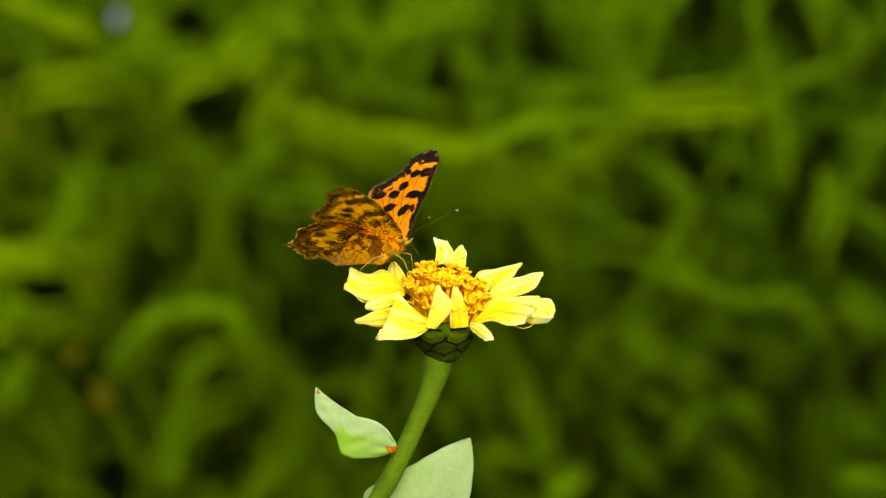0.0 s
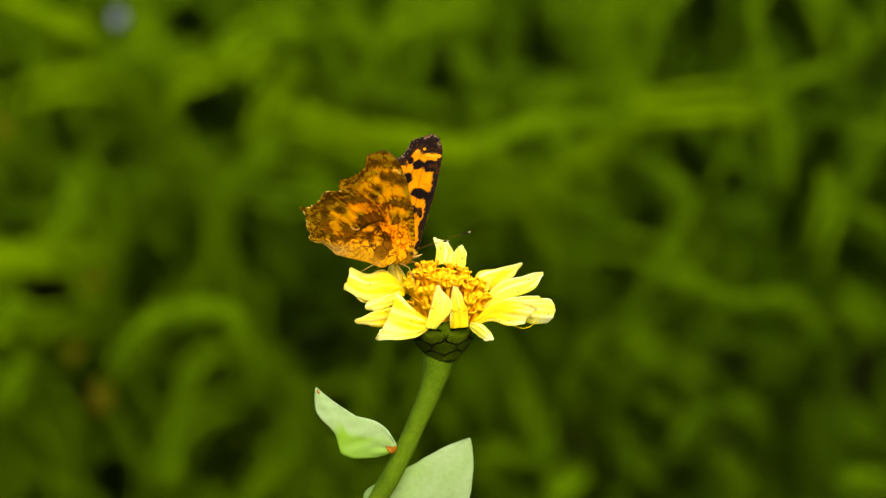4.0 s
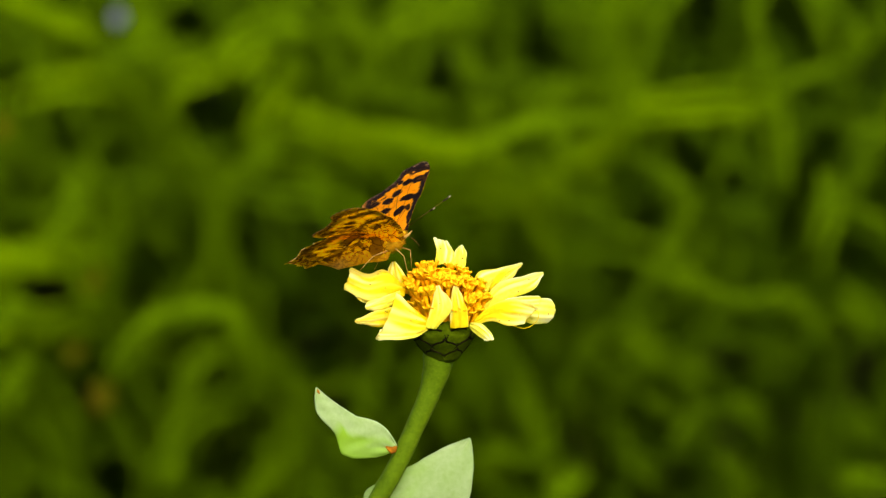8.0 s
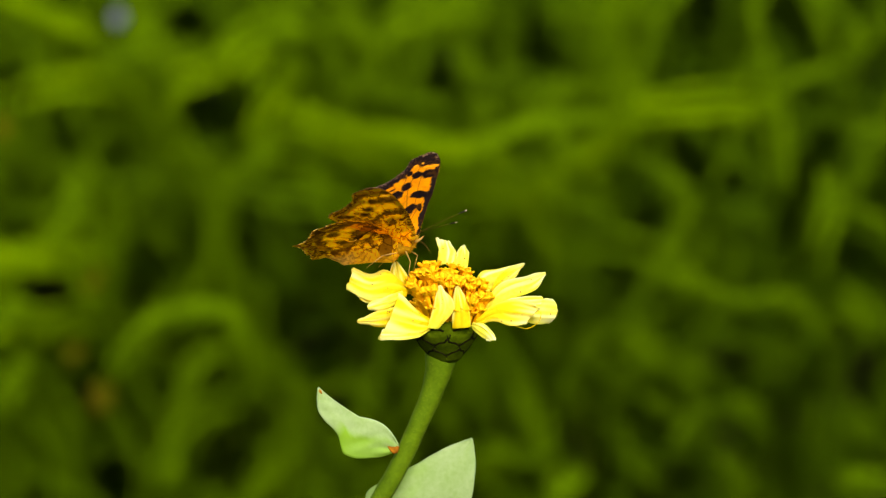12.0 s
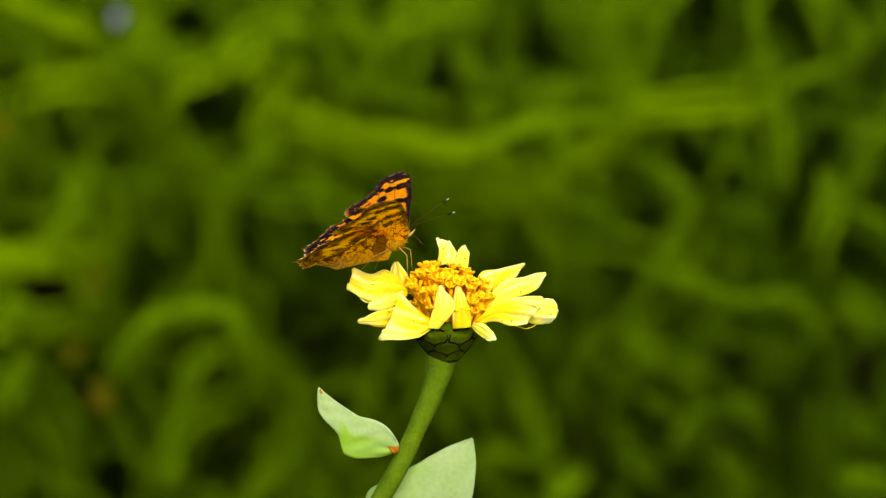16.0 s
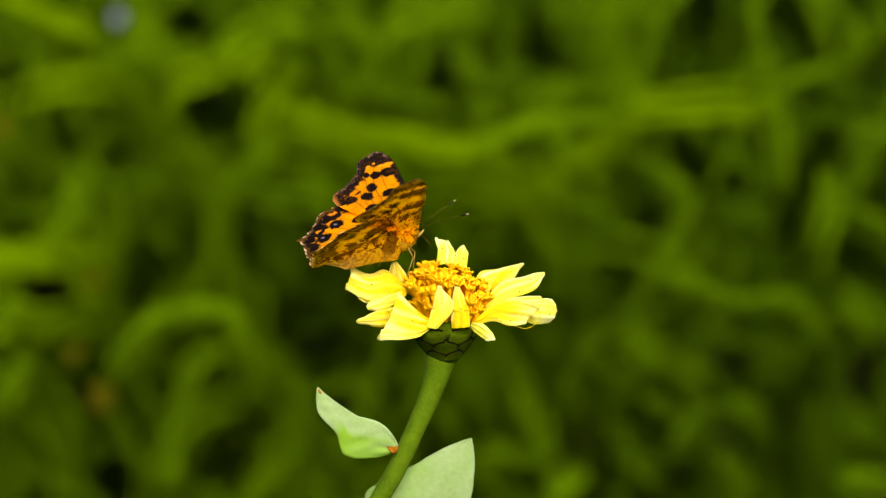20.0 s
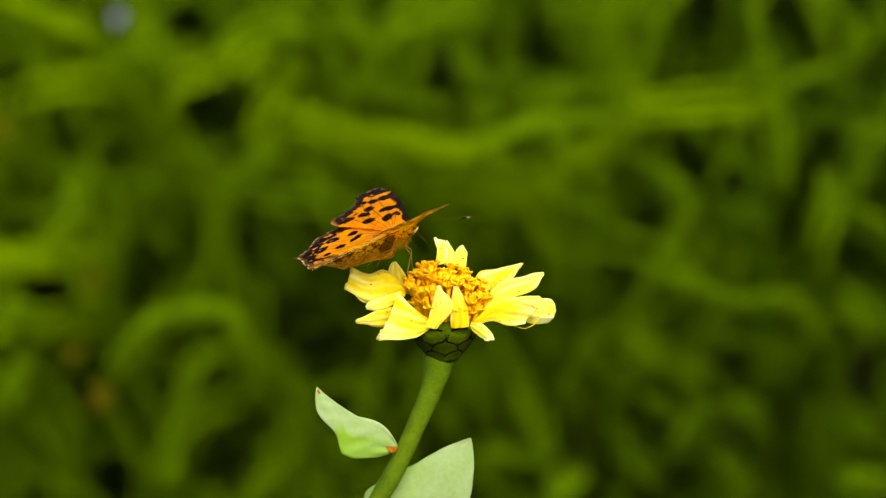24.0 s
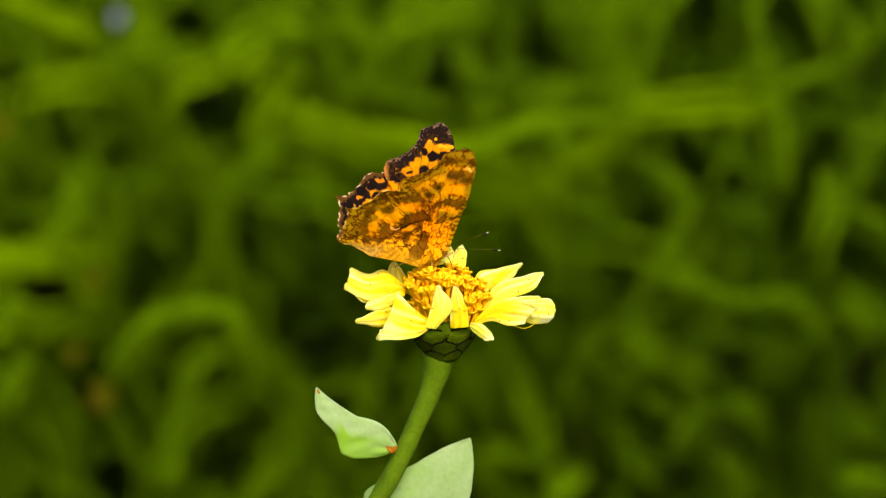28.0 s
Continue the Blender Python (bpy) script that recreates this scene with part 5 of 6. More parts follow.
FORE = [(1.4, -1.2), (4.0, 0.2), (5.2, 2.7), (5.9, 6.5), (6.7, 11.0), (7.2, 15.5), (7.5, 20.0), (7.4, 23.5), (6.9, 25.8), (6.2, 27.2), (5.2, 28.2), (3.9, 28.2), (2.0, 27.6),
        (0.2, 26.9), (-0.5, 25.7), (-0.9, 24.5), (-1.8, 23.4), (-3.2, 21.9), (-5.2, 20.7), (-6.9, 20.0), (-8.0, 19.5), (-8.7, 18.6), (-9.1, 17.3), (-8.6, 15.5), (-7.0, 12.6),
        (-4.8, 9.6), (-2.0, 5.0), (-0.5, 0.5)]
HIND = [(0.2, 0.6), (0.3, 4.0), (-0.3, 8.0), (-1.4, 11.2), (-3.2, 14.2), (-5.6, 16.2), (-8.0, 17.0), (-9.6, 16.8), (-11.0, 16.4), (-12.6, 16.5), (-13.9, 15.9), (-14.7, 14.8),
        (-15.6, 13.4), (-16.8, 12.0), (-18.2, 11.0), (-19.6, 10.6), (-20.9, 11.0), (-20.1, 9.4), (-19.8, 7.8), (-20.0, 6.2), (-20.2, 4.6), (-19.6, 3.4), (-20.3, 1.6), (-19.9, 0.6),
        (-18.4, 0.1), (-16.6, -0.1), (-15.2, -0.3), (-13.6, -0.5), (-10.5, -0.8), (-6.0, -1.1), (-3.0, -1.5), (-0.6, -1.6), (1.2, -1.2), (1.9, -0.3)]


PAINTED = {}


def wing(name, outline, root, hand, upper, under, offset, parent, label):
    """A thin two-sided wing in the x-z plane; hand -1: the right wing, whose upper side faces +y."""
    N, M = 400, 150
    ring = np.array([(p.x, p.y) for p in spline([(a, b, 0) for a, b in outline], N)])
    jag = np.array([0.34 * noise.noise((x * 0.9, z * 0.9, 5)) + 0.34 * noise.noise((x * 2.3, z * 2.3, 8)) + 0.12 * noise.noise((x * 6, z * 6, 3)) if math.hypot(x, z) > 13 else 0.0 for x, z in ring])
    out = ring - np.array(root)
    ring = np.array(root) + out * (1 + jag / np.maximum(np.hypot(out[:, 0], out[:, 1]), 3))[:, None]
    f = np.linspace(0, 1, M) ** 0.85
    f[0] = 0.004
    X = root[0] + (ring[:, 0] - root[0])[:, None] * f
    Z = root[1] + (ring[:, 1] - root[1])[:, None] * f
    seg = ring[::3]
    edge = np.full(X.shape, 1e9)
    margin = (seg[:, 1] > 15.6) & (seg[:, 0] < 6.9) if outline is FORE else (seg[:, 0] < -7.8) & (seg[:, 1] > -0.3)
    for a, b in seg[margin]:
        edge = np.minimum(edge, np.hypot(X - a, Z - b))
    S = np.broadcast_to(f, X.shape)
    r = np.hypot(X, Z)
    fold = 0.05 * np.sin(np.arctan2(Z, X) * 34) * np.clip(r / 10, 0, 1) + 0.5 * np.sin(r / 26 * math.pi) + 0.35 * (value_noise(X, Z, 5.0, 2) - 0.5)
    wrap = 1.1 * np.clip(2.2 - Z, 0, 6) * np.clip((2.0 - X) / 4.0, 0, 1) * np.clip((X + 17.5) / 4, 0, 1)
    if outline is FORE:
        wrap = 0.65 * np.clip(2.6 - Z, 0, 4) * np.clip((X + 0.5) / 1.5, 0, 1)
    verts, cols, thins, faces = [], [], [], []
    for k, (paint, y) in enumerate(((upper, 0.05), (under, -0.05))):
        Y = -hand * (y + fold) + hand * (offset + wrap)
        verts.append(np.stack([X, Y, Z], -1).reshape(-1, 3) * MM)
        if paint not in PAINTED:
            PAINTED[paint] = paint(X, Z, S, edge).reshape(-1, 3)
        tone = PAINTED[paint]
        cols.append(tone if paint is upper else tone * np.array([(0.86, 0.80, 0.56) if outline is FORE else (0.70, 0.68, 0.48)]))
        light = np.clip(tone[:, :1] / 0.6, 0, 1)
        if paint is upper:
            thin = np.array([(0.82, 0.52, 0.012)]) * np.where(light > 0.3, light ** 0.7, light * 1.435)
        else:
            gold = np.clip(tone[:, :1] / (0.38 if outline is FORE else 0.5), 0, 1)
            red, green = (0.94, 0.72) if outline is FORE else (0.94, 0.79)
            thin = (0.04 + 0.96 * gold ** 1.15) * np.concatenate([red + 0 * gold, green * (0.66 + 0.34 * gold), 0.015 + 0 * gold], 1)
        thins.append(thin)
        i, j = np.meshgrid(np.arange(N - 1), np.arange(M - 1), indexing="ij")
        a = (k * N * M + i * M + j).reshape(-1)
        q = np.stack([a, a + M, a + M + 1, a + 1], -1)
        faces.append(q if (k == 0) == (hand < 0) else q[:, ::-1])
    i = np.arange(N - 1)
    a = i * M + M - 1
    rim = np.stack([a, a + M, a + M + N * M, a + N * M], -1)
    faces.append(rim if hand > 0 else rim[:, ::-1])
    me = bpy.data.meshes.new(name)
    me.from_pydata(np.concatenate(verts).tolist(), [], np.concatenate(faces).tolist())
    for layer_name, values in (("scales", cols), ("membrane", thins)):
        layer = me.color_attributes.new(layer_name, "FLOAT_COLOR", "POINT")
        layer.data.foreach_set("color", np.concatenate([np.concatenate(values), np.ones((2 * N * M, 1))], 1).astype(np.float32).ravel())
    me.polygons.foreach_set("use_smooth", [True] * len(me.polygons))
    me.materials.append(SCALES)
    ob = new(name, me)
    ob.parent = parent
    return tagged(ob, label)


butterfly = tagged(empty("butterfly", pose(-0.0125, 0, 0.7022)), "orange and brown comma butterfly with black spots on the flower", "butterfly")
FORE_LABEL = "orange above with black spots, mottled brown below"
HIND_LABEL = "ragged tailed wing, orange above, mottled brown below"
fore_right = wing("forewing", FORE, (0.5, 0.5), -1, paint_upper_fore, paint_under_fore, 0.0, butterfly, FORE_LABEL)
fore_left = wing("forewing", FORE, (0.5, 0.5), 1, paint_upper_fore, paint_under_fore, 0.0, butterfly, FORE_LABEL)
hind_right = wing("hindwing", HIND, (-0.5, 0.3), -1, paint_upper_hind, paint_under_hind, 0.22, butterfly, HIND_LABEL)
hind_left = wing("hindwing", HIND, (-0.5, 0.3), 1, paint_upper_hind, paint_under_hind, 0.22, butterfly, HIND_LABEL)


def hairs(bm, centre, radii, count, length, seed, lean):
    """Short fur standing off an egg-shaped body."""
    rnd = random.Random(seed)
    for k in range(count):
        n = Vector((rnd.gauss(0, 1), rnd.gauss(0, 1), rnd.gauss(0, 1))).normalized()
        p = Vector(centre) + Vector((n.x * radii[0], n.y * radii[1], n.z * radii[2]))
        d = (n + Vector(lean) + Vector((rnd.gauss(0, 0.25), rnd.gauss(0, 0.25), rnd.gauss(0, 0.25)))).normalized()
        o = d.orthogonal().normalized() * 0.05 * MM
        q = d.cross(o)
        a, b, c = bm.verts.new(p + o), bm.verts.new(p - o * 0.5 + q), bm.verts.new(p - o * 0.5 - q)
        t = bm.verts.new(p + d * length * rnd.uniform(0.6, 1.2) * MM)
        for f in ((a, b, t), (b, c, t), (c, a, t)):
            bm.faces.new(f)


FEELERS = []


def body():
    bm = bmesh.new()
    c, r = Vector((0.6, 0, -1.35)) * MM, [3.1 * MM, 1.40 * MM, 2.0 * MM]
    ball(bm, c, r, 20, 14)
    hairs(bm, c, r, 700, 0.8, 1, (-0.6, 0, 0.1))
    part("thorax", bm, FUR, butterfly, "furry ochre-brown thorax")
    bm = bmesh.new()
    path = spline([(-1.6, 0, -0.7), (-4.5, 0, -0.5), (-9, 0, -0.3), (-12.2, 0, -0.2), (-13.8, 0, -0.1)], 26)
    rad = []
    for i in range(26):
        s = i / 25
        rad.append(MM * (0.85 + 0.3 * math.sin(math.pi * min(1, s * 1.05)) - 0.65 * max(0, s - 0.75) / 0.25) * (1 + 0.05 * math.sin(s * 44)))
    tube(bm, [p * MM for p in path], rad, 16)
    hairs(bm, Vector((-7, 0, -0.45)) * MM, [5.5 * MM, 1.0 * MM, 1.0 * MM], 300, 0.6, 2, (-1.2, 0, 0))
    part("abdomen", bm, FUR, butterfly, "ringed ochre abdomen")
    bm = bmesh.new()
    c, r = Vector((3.5, 0, -0.55)) * MM, [1.10 * MM, 0.95 * MM, 0.98 * MM]
    ball(bm, c, r, 16, 10)
    hairs(bm, c, r, 200, 0.45, 3, (0.3, 0, 0))
    head = part("head", bm, FUR, butterfly)
    for sgn in (-1, 1):
        bm = bmesh.new()
        ball(bm, Vector((3.8, sgn * 0.66, -0.45)) * MM, [0.50 * MM, 0.42 * MM, 0.56 * MM], 14, 9)
        part("eye", bm, EYE_DARK, head)
        bm = bmesh.new()
        tube(bm, [p * MM for p in spline([(3.7, sgn * 0.35, -1.25), (4.8, sgn * 0.3, -1.2), (6.0, sgn * 0.2, -0.55)], 8)], [m * MM for m in (0.30, 0.34, 0.34, 0.30, 0.25, 0.19, 0.12, 0.04)], 8)
        part("palp", bm, PALP, head, "pale cream palp")
        bm = bmesh.new()
        path = spline([(0, 0, 0), (3.6, sgn * 2.3, 0.55), (7.4, sgn * 4.9, 0.95), (11.6, sgn * 7.8, 1.3)], 26)
        tube(bm, [p * MM for p in path[:23]], 0.045 * MM, 6, 0)
        tube(bm, [p * MM for p in path[21:25]], [m * MM for m in (0.06, 0.15, 0.18, 0.14)], 8, 1)
        tube(bm, [p * MM for p in path[24:]], [0.15 * MM, 0.07 * MM], 8, 2)
        feeler = part("antenna", bm, [ANTENNA, ANTENNA_CLUB, ANTENNA_TIP], head, "thin antenna with black club and pale tip")
        feeler.matrix_basis = Matrix.Translation(Vector((4.4, sgn * 0.45, 0.2)) * MM)
        FEELERS.append((feeler, sgn))
    bm = bmesh.new()
    tube(bm, [p * MM for p in spline([(4.7, 0, -1.4), (5.6, 0.1, -2.6), (6.3, 0.2, -4.4)], 10)], 0.09 * MM, 6)
    part("proboscis", bm, ANTENNA, head)


body()


def leg(hip, knee, foot):
    """A jointed leg; its own origin is the hip."""
    h = Vector(hip)
    bm = bmesh.new()
    k, f = (Vector(knee) - h) * MM, (Vector(foot) - h) * MM
    tube(bm, [Vector((0, 0, 0)), k * 0.5, k], [0.20 * MM, 0.15 * MM, 0.10 * MM], 7)
    tube(bm, [k, k.lerp(f, 0.6), f], [0.10 * MM, 0.08 * MM, 0.05 * MM], 7)
    ball(bm, k, [0.13 * MM] * 3, 7, 5)
    ob = part("leg", bm, LEG, butterfly, "thin tan jointed leg")
    ob.matrix_basis = Matrix.Translation(h * MM)
    return ob, h * MM, f


LEGS = [  # hip, knee, foot beside the body; then where the foot stands at first and after the last step
    (leg((1.2, -0.9, -2.9), (3.0, -2.2, -4.4), (3.0, -2.8, -8.8)), (-8.0, -2.5, 695.4), (-4.0, -2.5, 695.2)),
    (leg((1.4, 0.9, -2.9), (3.8, 2.4, -4.2), (4.0, 3.2, -8.8)), (-6.8, 3.0, 694.6), (-3.0, 3.0, 695.0)),
    (leg((-0.8, -0.9, -2.7), (-3.8, -2.6, -3.0), (-7.6, -3.0, -5.4)), (-19.0, -2.5, 695.2), (-16.5, -2.5, 695.2)),
    (leg((-0.8, 0.9, -2.7), (-2.6, 2.6, -3.8), (-4.8, 3.2, -7.6)), (-15.8, 3.5, 693.8), (-13.0, 3.5, 694.2)),
]


# ---- motion ----
def motions():
    # the plant leans a little in the air and comes back
    sway = [(0, 0), (7.5, 0), (9, 1.4), (10, 2.2), (11, 3.0), (12, 4.0), (12.5, 4.6), (14.5, 7.0), (15, 5.5), (16, 4.6), (17, 4.2), (18, 3.2), (20, 2.6), (21, 2.2), (24, 1.2), (25.5, 0.2), (28, 0.5)]
    walk(plant, [(t, pose(*FOOT, 0, d * 0.0109, 0)) for t, d in sway])

    # butterfly: seconds, x and height in millimetres, heading, pitch, roll, the right and left wings' angles from upright, and how far the forewings are swept forward
    rows = [
        (0.0, -12.07, 701.69, -23.9, 17.1, -0.2, 55.8, 55.5, 0.2),
        (0.5, -12.45, 702.13, -23.7, 18.7, -0.5, 54.4, 54.5, 0.9),
        (0.8, -12.45, 702.02, -23.8, 20.4, -0.2, 61.6, 62.1, 1.3),
        (1.0, -12.45, 702.19, -23.8, 20.7, -0.5, 67.7, 68.4, 0.7),
        (1.5, -12.05, 701.31, -26.9, 14.6, -0.3, 57.9, 58.2, 0.4),
        (1.8, -11.78, 701.67, -26.5, 13.9, 0.2, 57.1, 57.0, -0.8),
        (2.0, -12.13, 701.69, -24.3, 16.7, -0.3, 60.4, 60.1, 0.1),
        (2.2, -11.95, 701.99, -25.6, 12.3, 1.5, 62.9, 62.1, -3.6),
        (2.5, -11.47, 700.85, -23.4, 6.9, 3.2, 49.5, 48.1, -4.5),
        (2.8, -10.48, 701.11, -22.2, 3.3, 0.8, 48.6, 48.3, -5.0),
        (3.0, -10.36, 700.81, -20.9, 3.1, -1.9, 55.3, 55.7, -3.0),
        (3.2, -9.99, 700.65, -19.2, 2.2, -3.7, 53.0, 53.6, -8.8),
        (3.5, -9.82, 699.88, -18.7, -2.8, -3.9, 26.9, 27.7, -6.7),
        (5.5, -12.44, 702.04, -20.5, 19.0, 0.0, 62.6, 62.8, -1.6),
        (5.8, -11.90, 703.35, -14.7, 21.0, -0.2, 51.8, 52.1, -0.0),
        (6.0, -12.09, 702.20, -15.5, 19.3, -0.9, 51.0, 51.3, -0.4),
        (6.2, -12.41, 702.32, -16.5, 19.9, 1.5, 61.4, 61.3, 0.3),
        (6.5, -12.97, 702.09, -17.9, 18.2, 2.4, 78.7, 78.0, 0.0),
        (6.8, -12.43, 702.05, -18.3, 19.5, -0.2, 70.1, 70.0, -0.3),
        (7.0, -12.26, 702.17, -16.6, 20.8, -0.6, 65.5, 65.9, -0.1),
        (7.5, -12.57, 702.27, -18.0, 21.5, 0.3, 63.5, 63.6, -0.6),
        (8.0, -12.36, 702.60, -17.5, 24.1, 0.3, 67.0, 66.8, -0.3),
        (8.3, -12.23, 701.80, -22.1, 19.3, 1.0, 70.1, 69.7, -1.1),
        (8.5, -10.31, 700.55, -21.1, 7.9, 2.0, 49.0, 48.5, -0.1),
        (9.0, -9.21, 700.70, -13.9, 5.7, -0.6, 37.6, 37.7, 1.3),
        (9.3, -8.75, 700.95, -20.0, 8.3, -3.5, 52.9, 53.1, -1.1),
        (9.5, -9.00, 700.64, -23.5, 8.6, -2.0, 50.2, 50.5, -3.6),
        (10.0, -10.09, 701.69, -17.3, 15.6, -0.6, 51.3, 51.3, -0.5),
        (10.5, -10.31, 702.25, -19.0, 15.1, 0.3, 55.3, 54.8, -2.1),
        (11.0, -10.15, 701.87, -16.8, 16.4, -1.1, 52.6, 52.7, -0.3),
        (11.5, -9.10, 701.19, -21.1, 11.4, -0.6, 51.4, 51.2, -2.4),
        (12.0, -9.90, 702.16, -14.9, 16.8, -1.5, 57.7, 58.1, 1.0),
        (12.5, -10.26, 702.74, -17.9, 19.5, -0.5, 55.8, 55.7, -2.0),
        (14.5, -8.85, 699.08, -4.1, -6.3, -3.9, 25.6, 27.1, -3.5),
        (15.0, -9.09, 698.83, -7.2, -4.4, -1.4, 27.6, 28.2, -4.2),
        (15.3, -9.44, 699.10, -6.6, -3.7, -7.6, 30.7, 31.4, -6.3),
        (15.5, -8.98, 699.06, -8.2, -3.4, -1.7, 26.5, 27.2, -4.6),
        (15.8, -10.98, 702.00, -4.0, 14.6, -3.5, 43.9, 45.6, -1.6),
        (16.0, -11.93, 702.82, -0.9, 21.7, -3.8, 67.3, 69.6, -0.8),
        (16.2, -11.64, 702.79, -0.6, 19.5, -4.3, 72.3, 74.9, 0.2),
        (16.5, -11.68, 703.50, 1.4, 22.3, -4.2, 43.6, 46.0, -1.9),
        (16.8, -11.37, 703.42, 3.6, 20.5, -4.8, 35.9, 38.4, -1.1),
        (17.0, -10.86, 703.17, 9.8, 21.8, -5.0, 49.0, 51.4, 0.9),
        (17.3, -10.29, 702.25, 11.7, 19.5, -5.4, 67.3, 69.9, -0.5),
        (17.5, -10.12, 702.79, 11.8, 18.4, -5.6, 60.8, 63.5, -0.5),
        (18.0, -9.52, 702.33, 14.0, 12.2, -5.2, 31.7, 34.3, 0.3),
        (18.3, -10.98, 702.72, 15.2, 22.7, -8.1, 53.7, 56.5, -0.1),
        (18.5, -10.28, 702.69, 11.9, 17.9, -7.1, 57.2, 60.1, -1.2),
        (19.0, -10.25, 703.00, 13.2, 19.6, -4.8, 47.8, 50.1, -0.3),
        (19.3, -10.41, 702.66, 11.5, 20.0, -6.5, 58.2, 60.4, 0.3),
        (19.5, -10.03, 702.85, 12.1, 18.3, -6.0, 54.4, 56.4, -0.7),
        (20.0, -9.97, 702.79, 12.1, 18.4, -3.4, 56.5, 57.7, -0.9),
        (20.3, -9.75, 702.10, 11.2, 15.3, -3.5, 43.3, 45.1, 0.3),
        (20.5, -10.62, 703.01, 12.1, 19.9, -6.6, 46.2, 48.4, -1.2),
        (21.0, -10.67, 703.31, 13.5, 21.9, -5.8, 49.3, 51.8, -0.3),
        (21.5, -10.29, 703.81, 13.6, 23.6, -5.8, 46.8, 49.2, -0.5),
        (23.5, -10.66, 703.89, 13.2, 20.5, -6.5, 41.2, 44.1, -0.7),
        (23.7, -10.43, 703.57, 17.2, 20.6, -6.8, 48.4, 51.3, 0.6),
        (24.0, -10.97, 703.21, 19.3, 19.2, -6.4, 74.7, 77.6, 2.4),
        (24.3, -11.03, 702.54, 19.6, 19.3, -6.2, 69.7, 72.2, 1.4),
        (24.5, -11.07, 703.73, 19.5, 21.0, -7.0, 67.5, 69.7, 1.2),
        (25.0, -10.87, 703.69, 20.1, 21.4, -6.7, 64.5, 66.6, 1.1),
        (25.5, -11.28, 703.98, 19.2, 22.6, -7.1, 65.3, 66.7, 1.0),
        (26.0, -9.76, 703.11, 12.7, 16.9, -2.6, 74.7, 75.0, 1.3),
        (26.3, -6.29, 702.18, 8.8, 5.9, 1.2, 52.3, 52.1, -0.8),
        (26.5, -6.34, 702.27, 10.7, 5.6, -5.0, 41.2, 42.5, -0.5),
        (26.8, -6.90, 702.49, 10.3, 10.7, -3.5, 59.1, 60.2, -0.3),
        (27.0, -6.32, 702.13, 10.7, 8.1, -2.3, 60.7, 61.8, -0.8),
        (27.2, -5.82, 702.33, 10.0, 6.6, -2.4, 47.4, 48.3, -0.6),
        (27.5, -5.21, 701.61, 10.6, 3.8, -2.5, 35.9, 36.4, -0.9),
        (27.8, -5.03, 700.04, 17.1, -3.1, 7.1, 29.5, 29.1, -2.7),
        (28.0, -3.51, 700.08, 13.2, -5.9, 2.2, 25.2, 24.2, -3.0),
    ]
    stands, wings = [], []
    for t, x, z, yaw, pitch, roll, right, left, sweep in rows:
        stands.append((t, pose(x * MM, 0, z * MM, roll, -pitch, yaw)))
        wings.append((t, right, left, sweep))
    walk(butterfly, stands)
    for ob, side, lead, more in ((fore_right, -1, 1, 0), (hind_right, -1, 0, 3), (fore_left, 1, 1, 0), (hind_left, 1, 0, 3)):
        walk(ob, [(t, pose(0, side * 0.5 * MM, 0, -side * ((right if side < 0 else left) + more), 0, 0) @ pose(0, 0, 0, 0, lead * f, 0)) for t, right, left, f in wings])
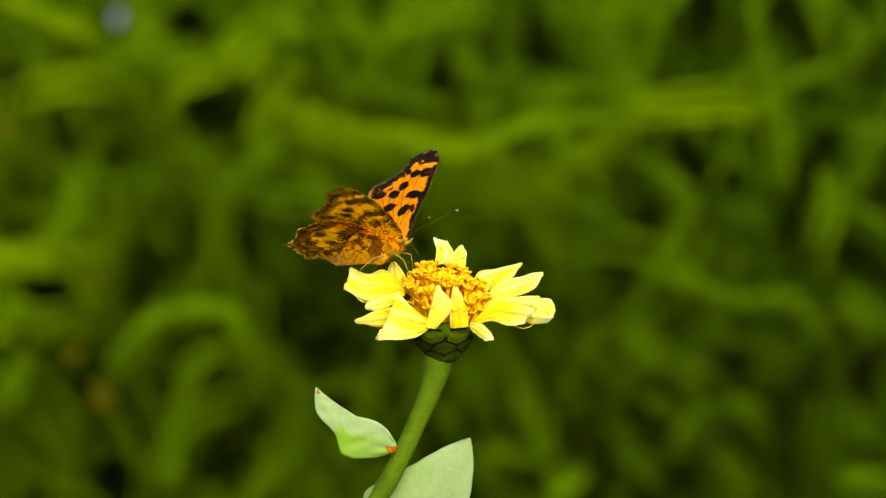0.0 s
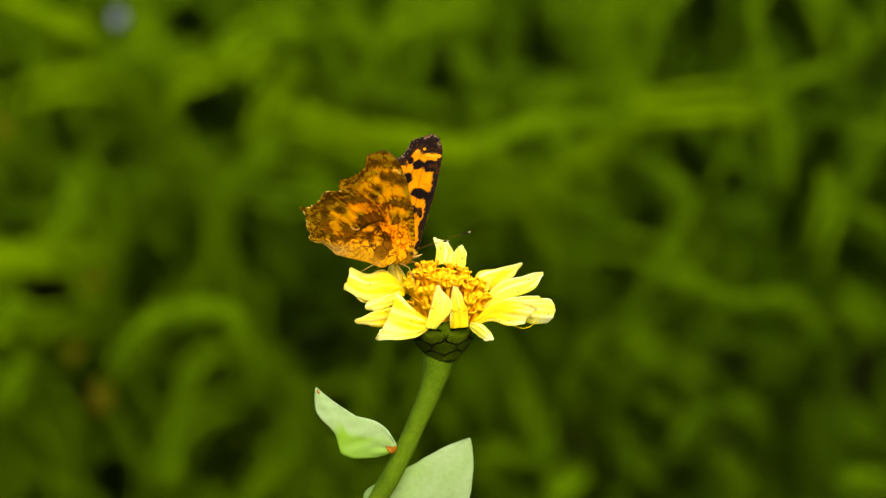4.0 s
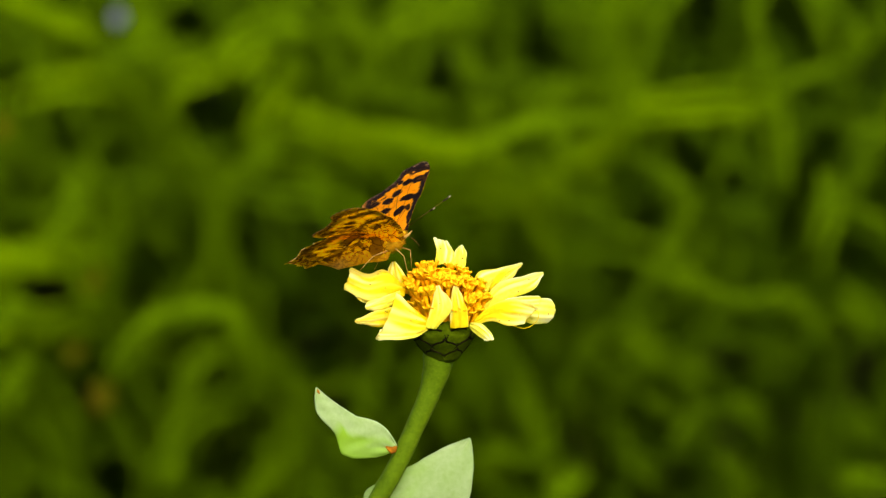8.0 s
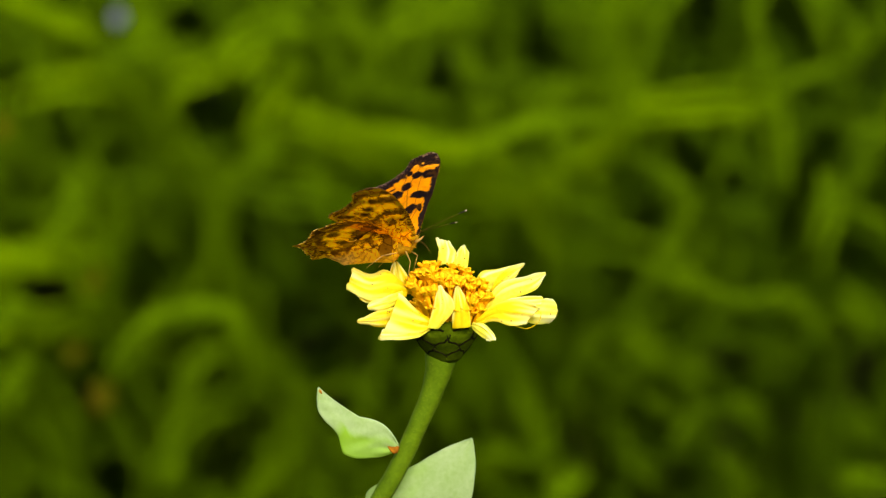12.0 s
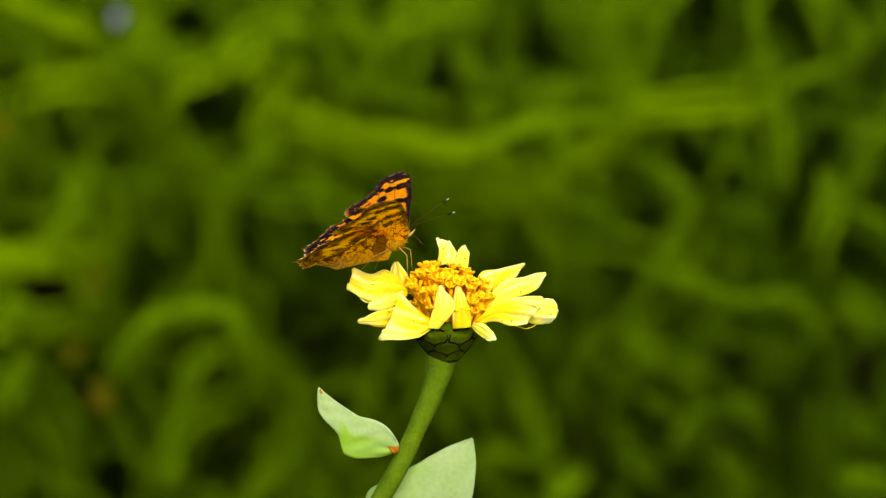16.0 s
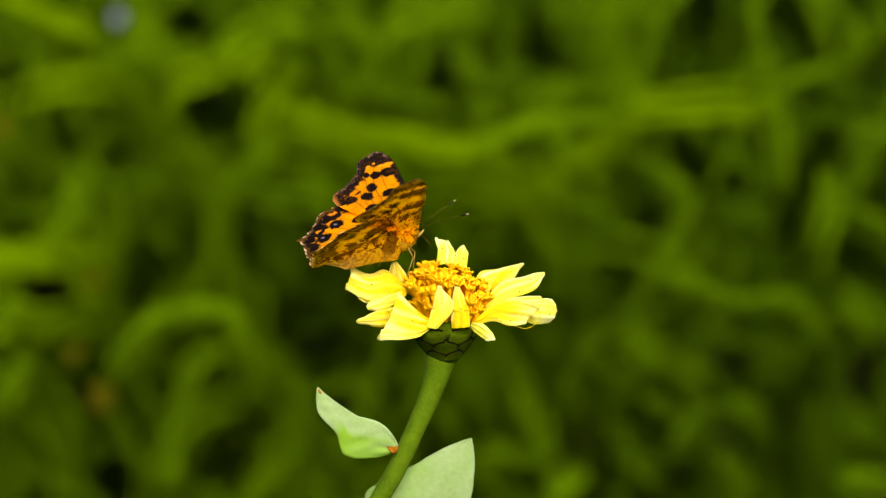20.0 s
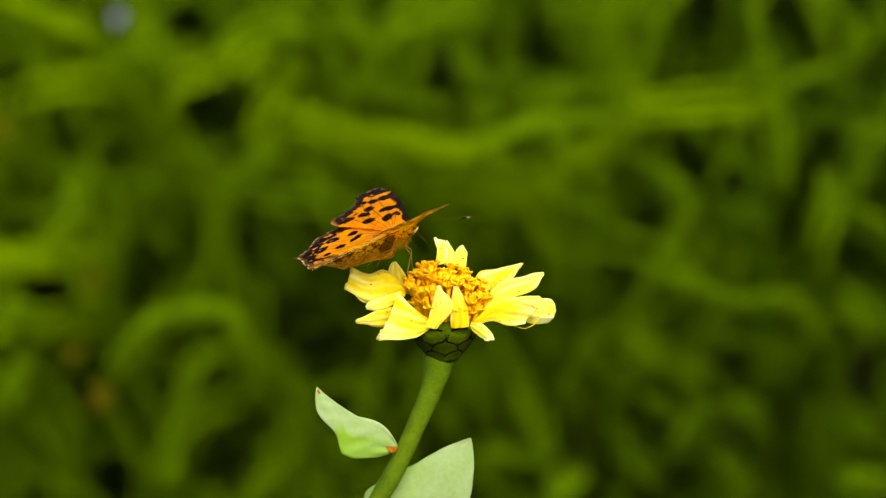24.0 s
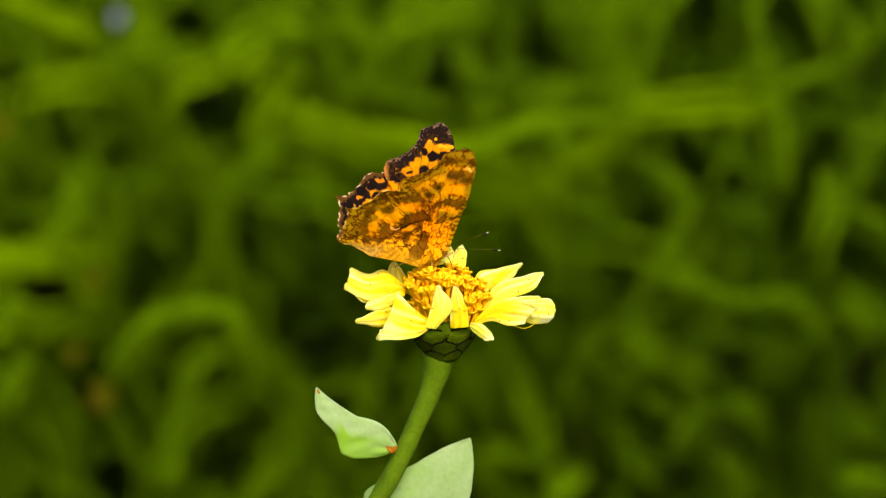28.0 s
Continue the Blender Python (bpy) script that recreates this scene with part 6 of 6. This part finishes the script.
    # antennae: seconds, which way the right and the left one point from the head
    feel = [
        (0.0, (0.79, -0.55, 0.26), (0.63, 0.76, 0.15)),
        (0.5, (0.80, -0.56, 0.21), (0.61, 0.78, 0.12)),
        (1.5, (0.82, -0.52, 0.24), (0.60, 0.79, 0.14)),
        (2.5, (0.74, -0.57, 0.34), (0.60, 0.79, 0.14)),
        (3.5, (0.72, -0.61, 0.34), (0.66, 0.71, 0.26)),
        (5.5, (0.89, -0.44, 0.09), (0.66, 0.74, 0.12)),
        (6.5, (0.87, -0.44, 0.21), (0.75, 0.64, 0.18)),
        (7.5, (0.86, -0.51, 0.10), (0.70, 0.70, 0.13)),
        (8.5, (0.81, -0.52, 0.27), (0.63, 0.74, 0.21)),
        (9.5, (0.90, -0.43, 0.11), (0.66, 0.74, 0.12)),
        (10.5, (0.84, -0.54, 0.11), (0.69, 0.72, 0.07)),
        (11.5, (0.87, -0.48, 0.12), (0.67, 0.73, 0.12)),
        (12.5, (0.85, -0.52, 0.05), (0.69, 0.73, 0.06)),
        (14.5, (0.62, -0.67, 0.41), (0.76, 0.55, 0.35)),
        (15.5, (0.81, -0.56, 0.19), (0.81, 0.57, 0.17)),
        (15.8, (0.79, -0.60, 0.10), (0.73, 0.67, 0.12)),
        (16.0, (0.84, -0.53, 0.04), (0.72, 0.68, 0.12)),
        (16.5, (0.85, -0.52, 0.01), (0.69, 0.72, 0.12)),
        (17.5, (0.81, -0.58, 0.01), (0.80, 0.59, 0.06)),
        (18.5, (0.79, -0.61, 0.09), (0.83, 0.54, 0.13)),
        (19.5, (0.76, -0.64, 0.06), (0.82, 0.57, 0.08)),
        (20.5, (0.80, -0.60, 0.07), (0.83, 0.56, 0.09)),
        (21.5, (0.73, -0.68, 0.06), (0.80, 0.60, 0.04)),
        (24.5, (0.79, -0.60, -0.12), (0.77, 0.64, -0.06)),
        (25.5, (0.77, -0.64, -0.08), (0.75, 0.66, -0.01)),
        (26.3, (0.74, -0.64, 0.22), (0.70, 0.70, 0.14)),
        (26.5, (0.73, -0.68, 0.10), (0.76, 0.63, 0.15)),
        (28.0, (0.68, -0.71, 0.20), (0.81, 0.56, 0.16)),
    ]
    for ob, sgn in FEELERS:
        root, rest = ob.matrix_basis.translation.copy(), Vector((11.6, sgn * 7.8, 1.3))
        walk(ob, [(t, Matrix.LocRotScale(root, rest.rotation_difference(Vector(right if sgn < 0 else left)), None)) for t, right, left in feel])
    for (ob, hip, rest), early, late in LEGS:
        path = []
        for t, m in stands:
            foot = Vector(early if t < 26.1 else late) * MM
            way = (m.inverted() @ foot) - hip
            path.append((t, Matrix.LocRotScale(hip, rest.rotation_difference(way), None)))
        walk(ob, path)


motions()
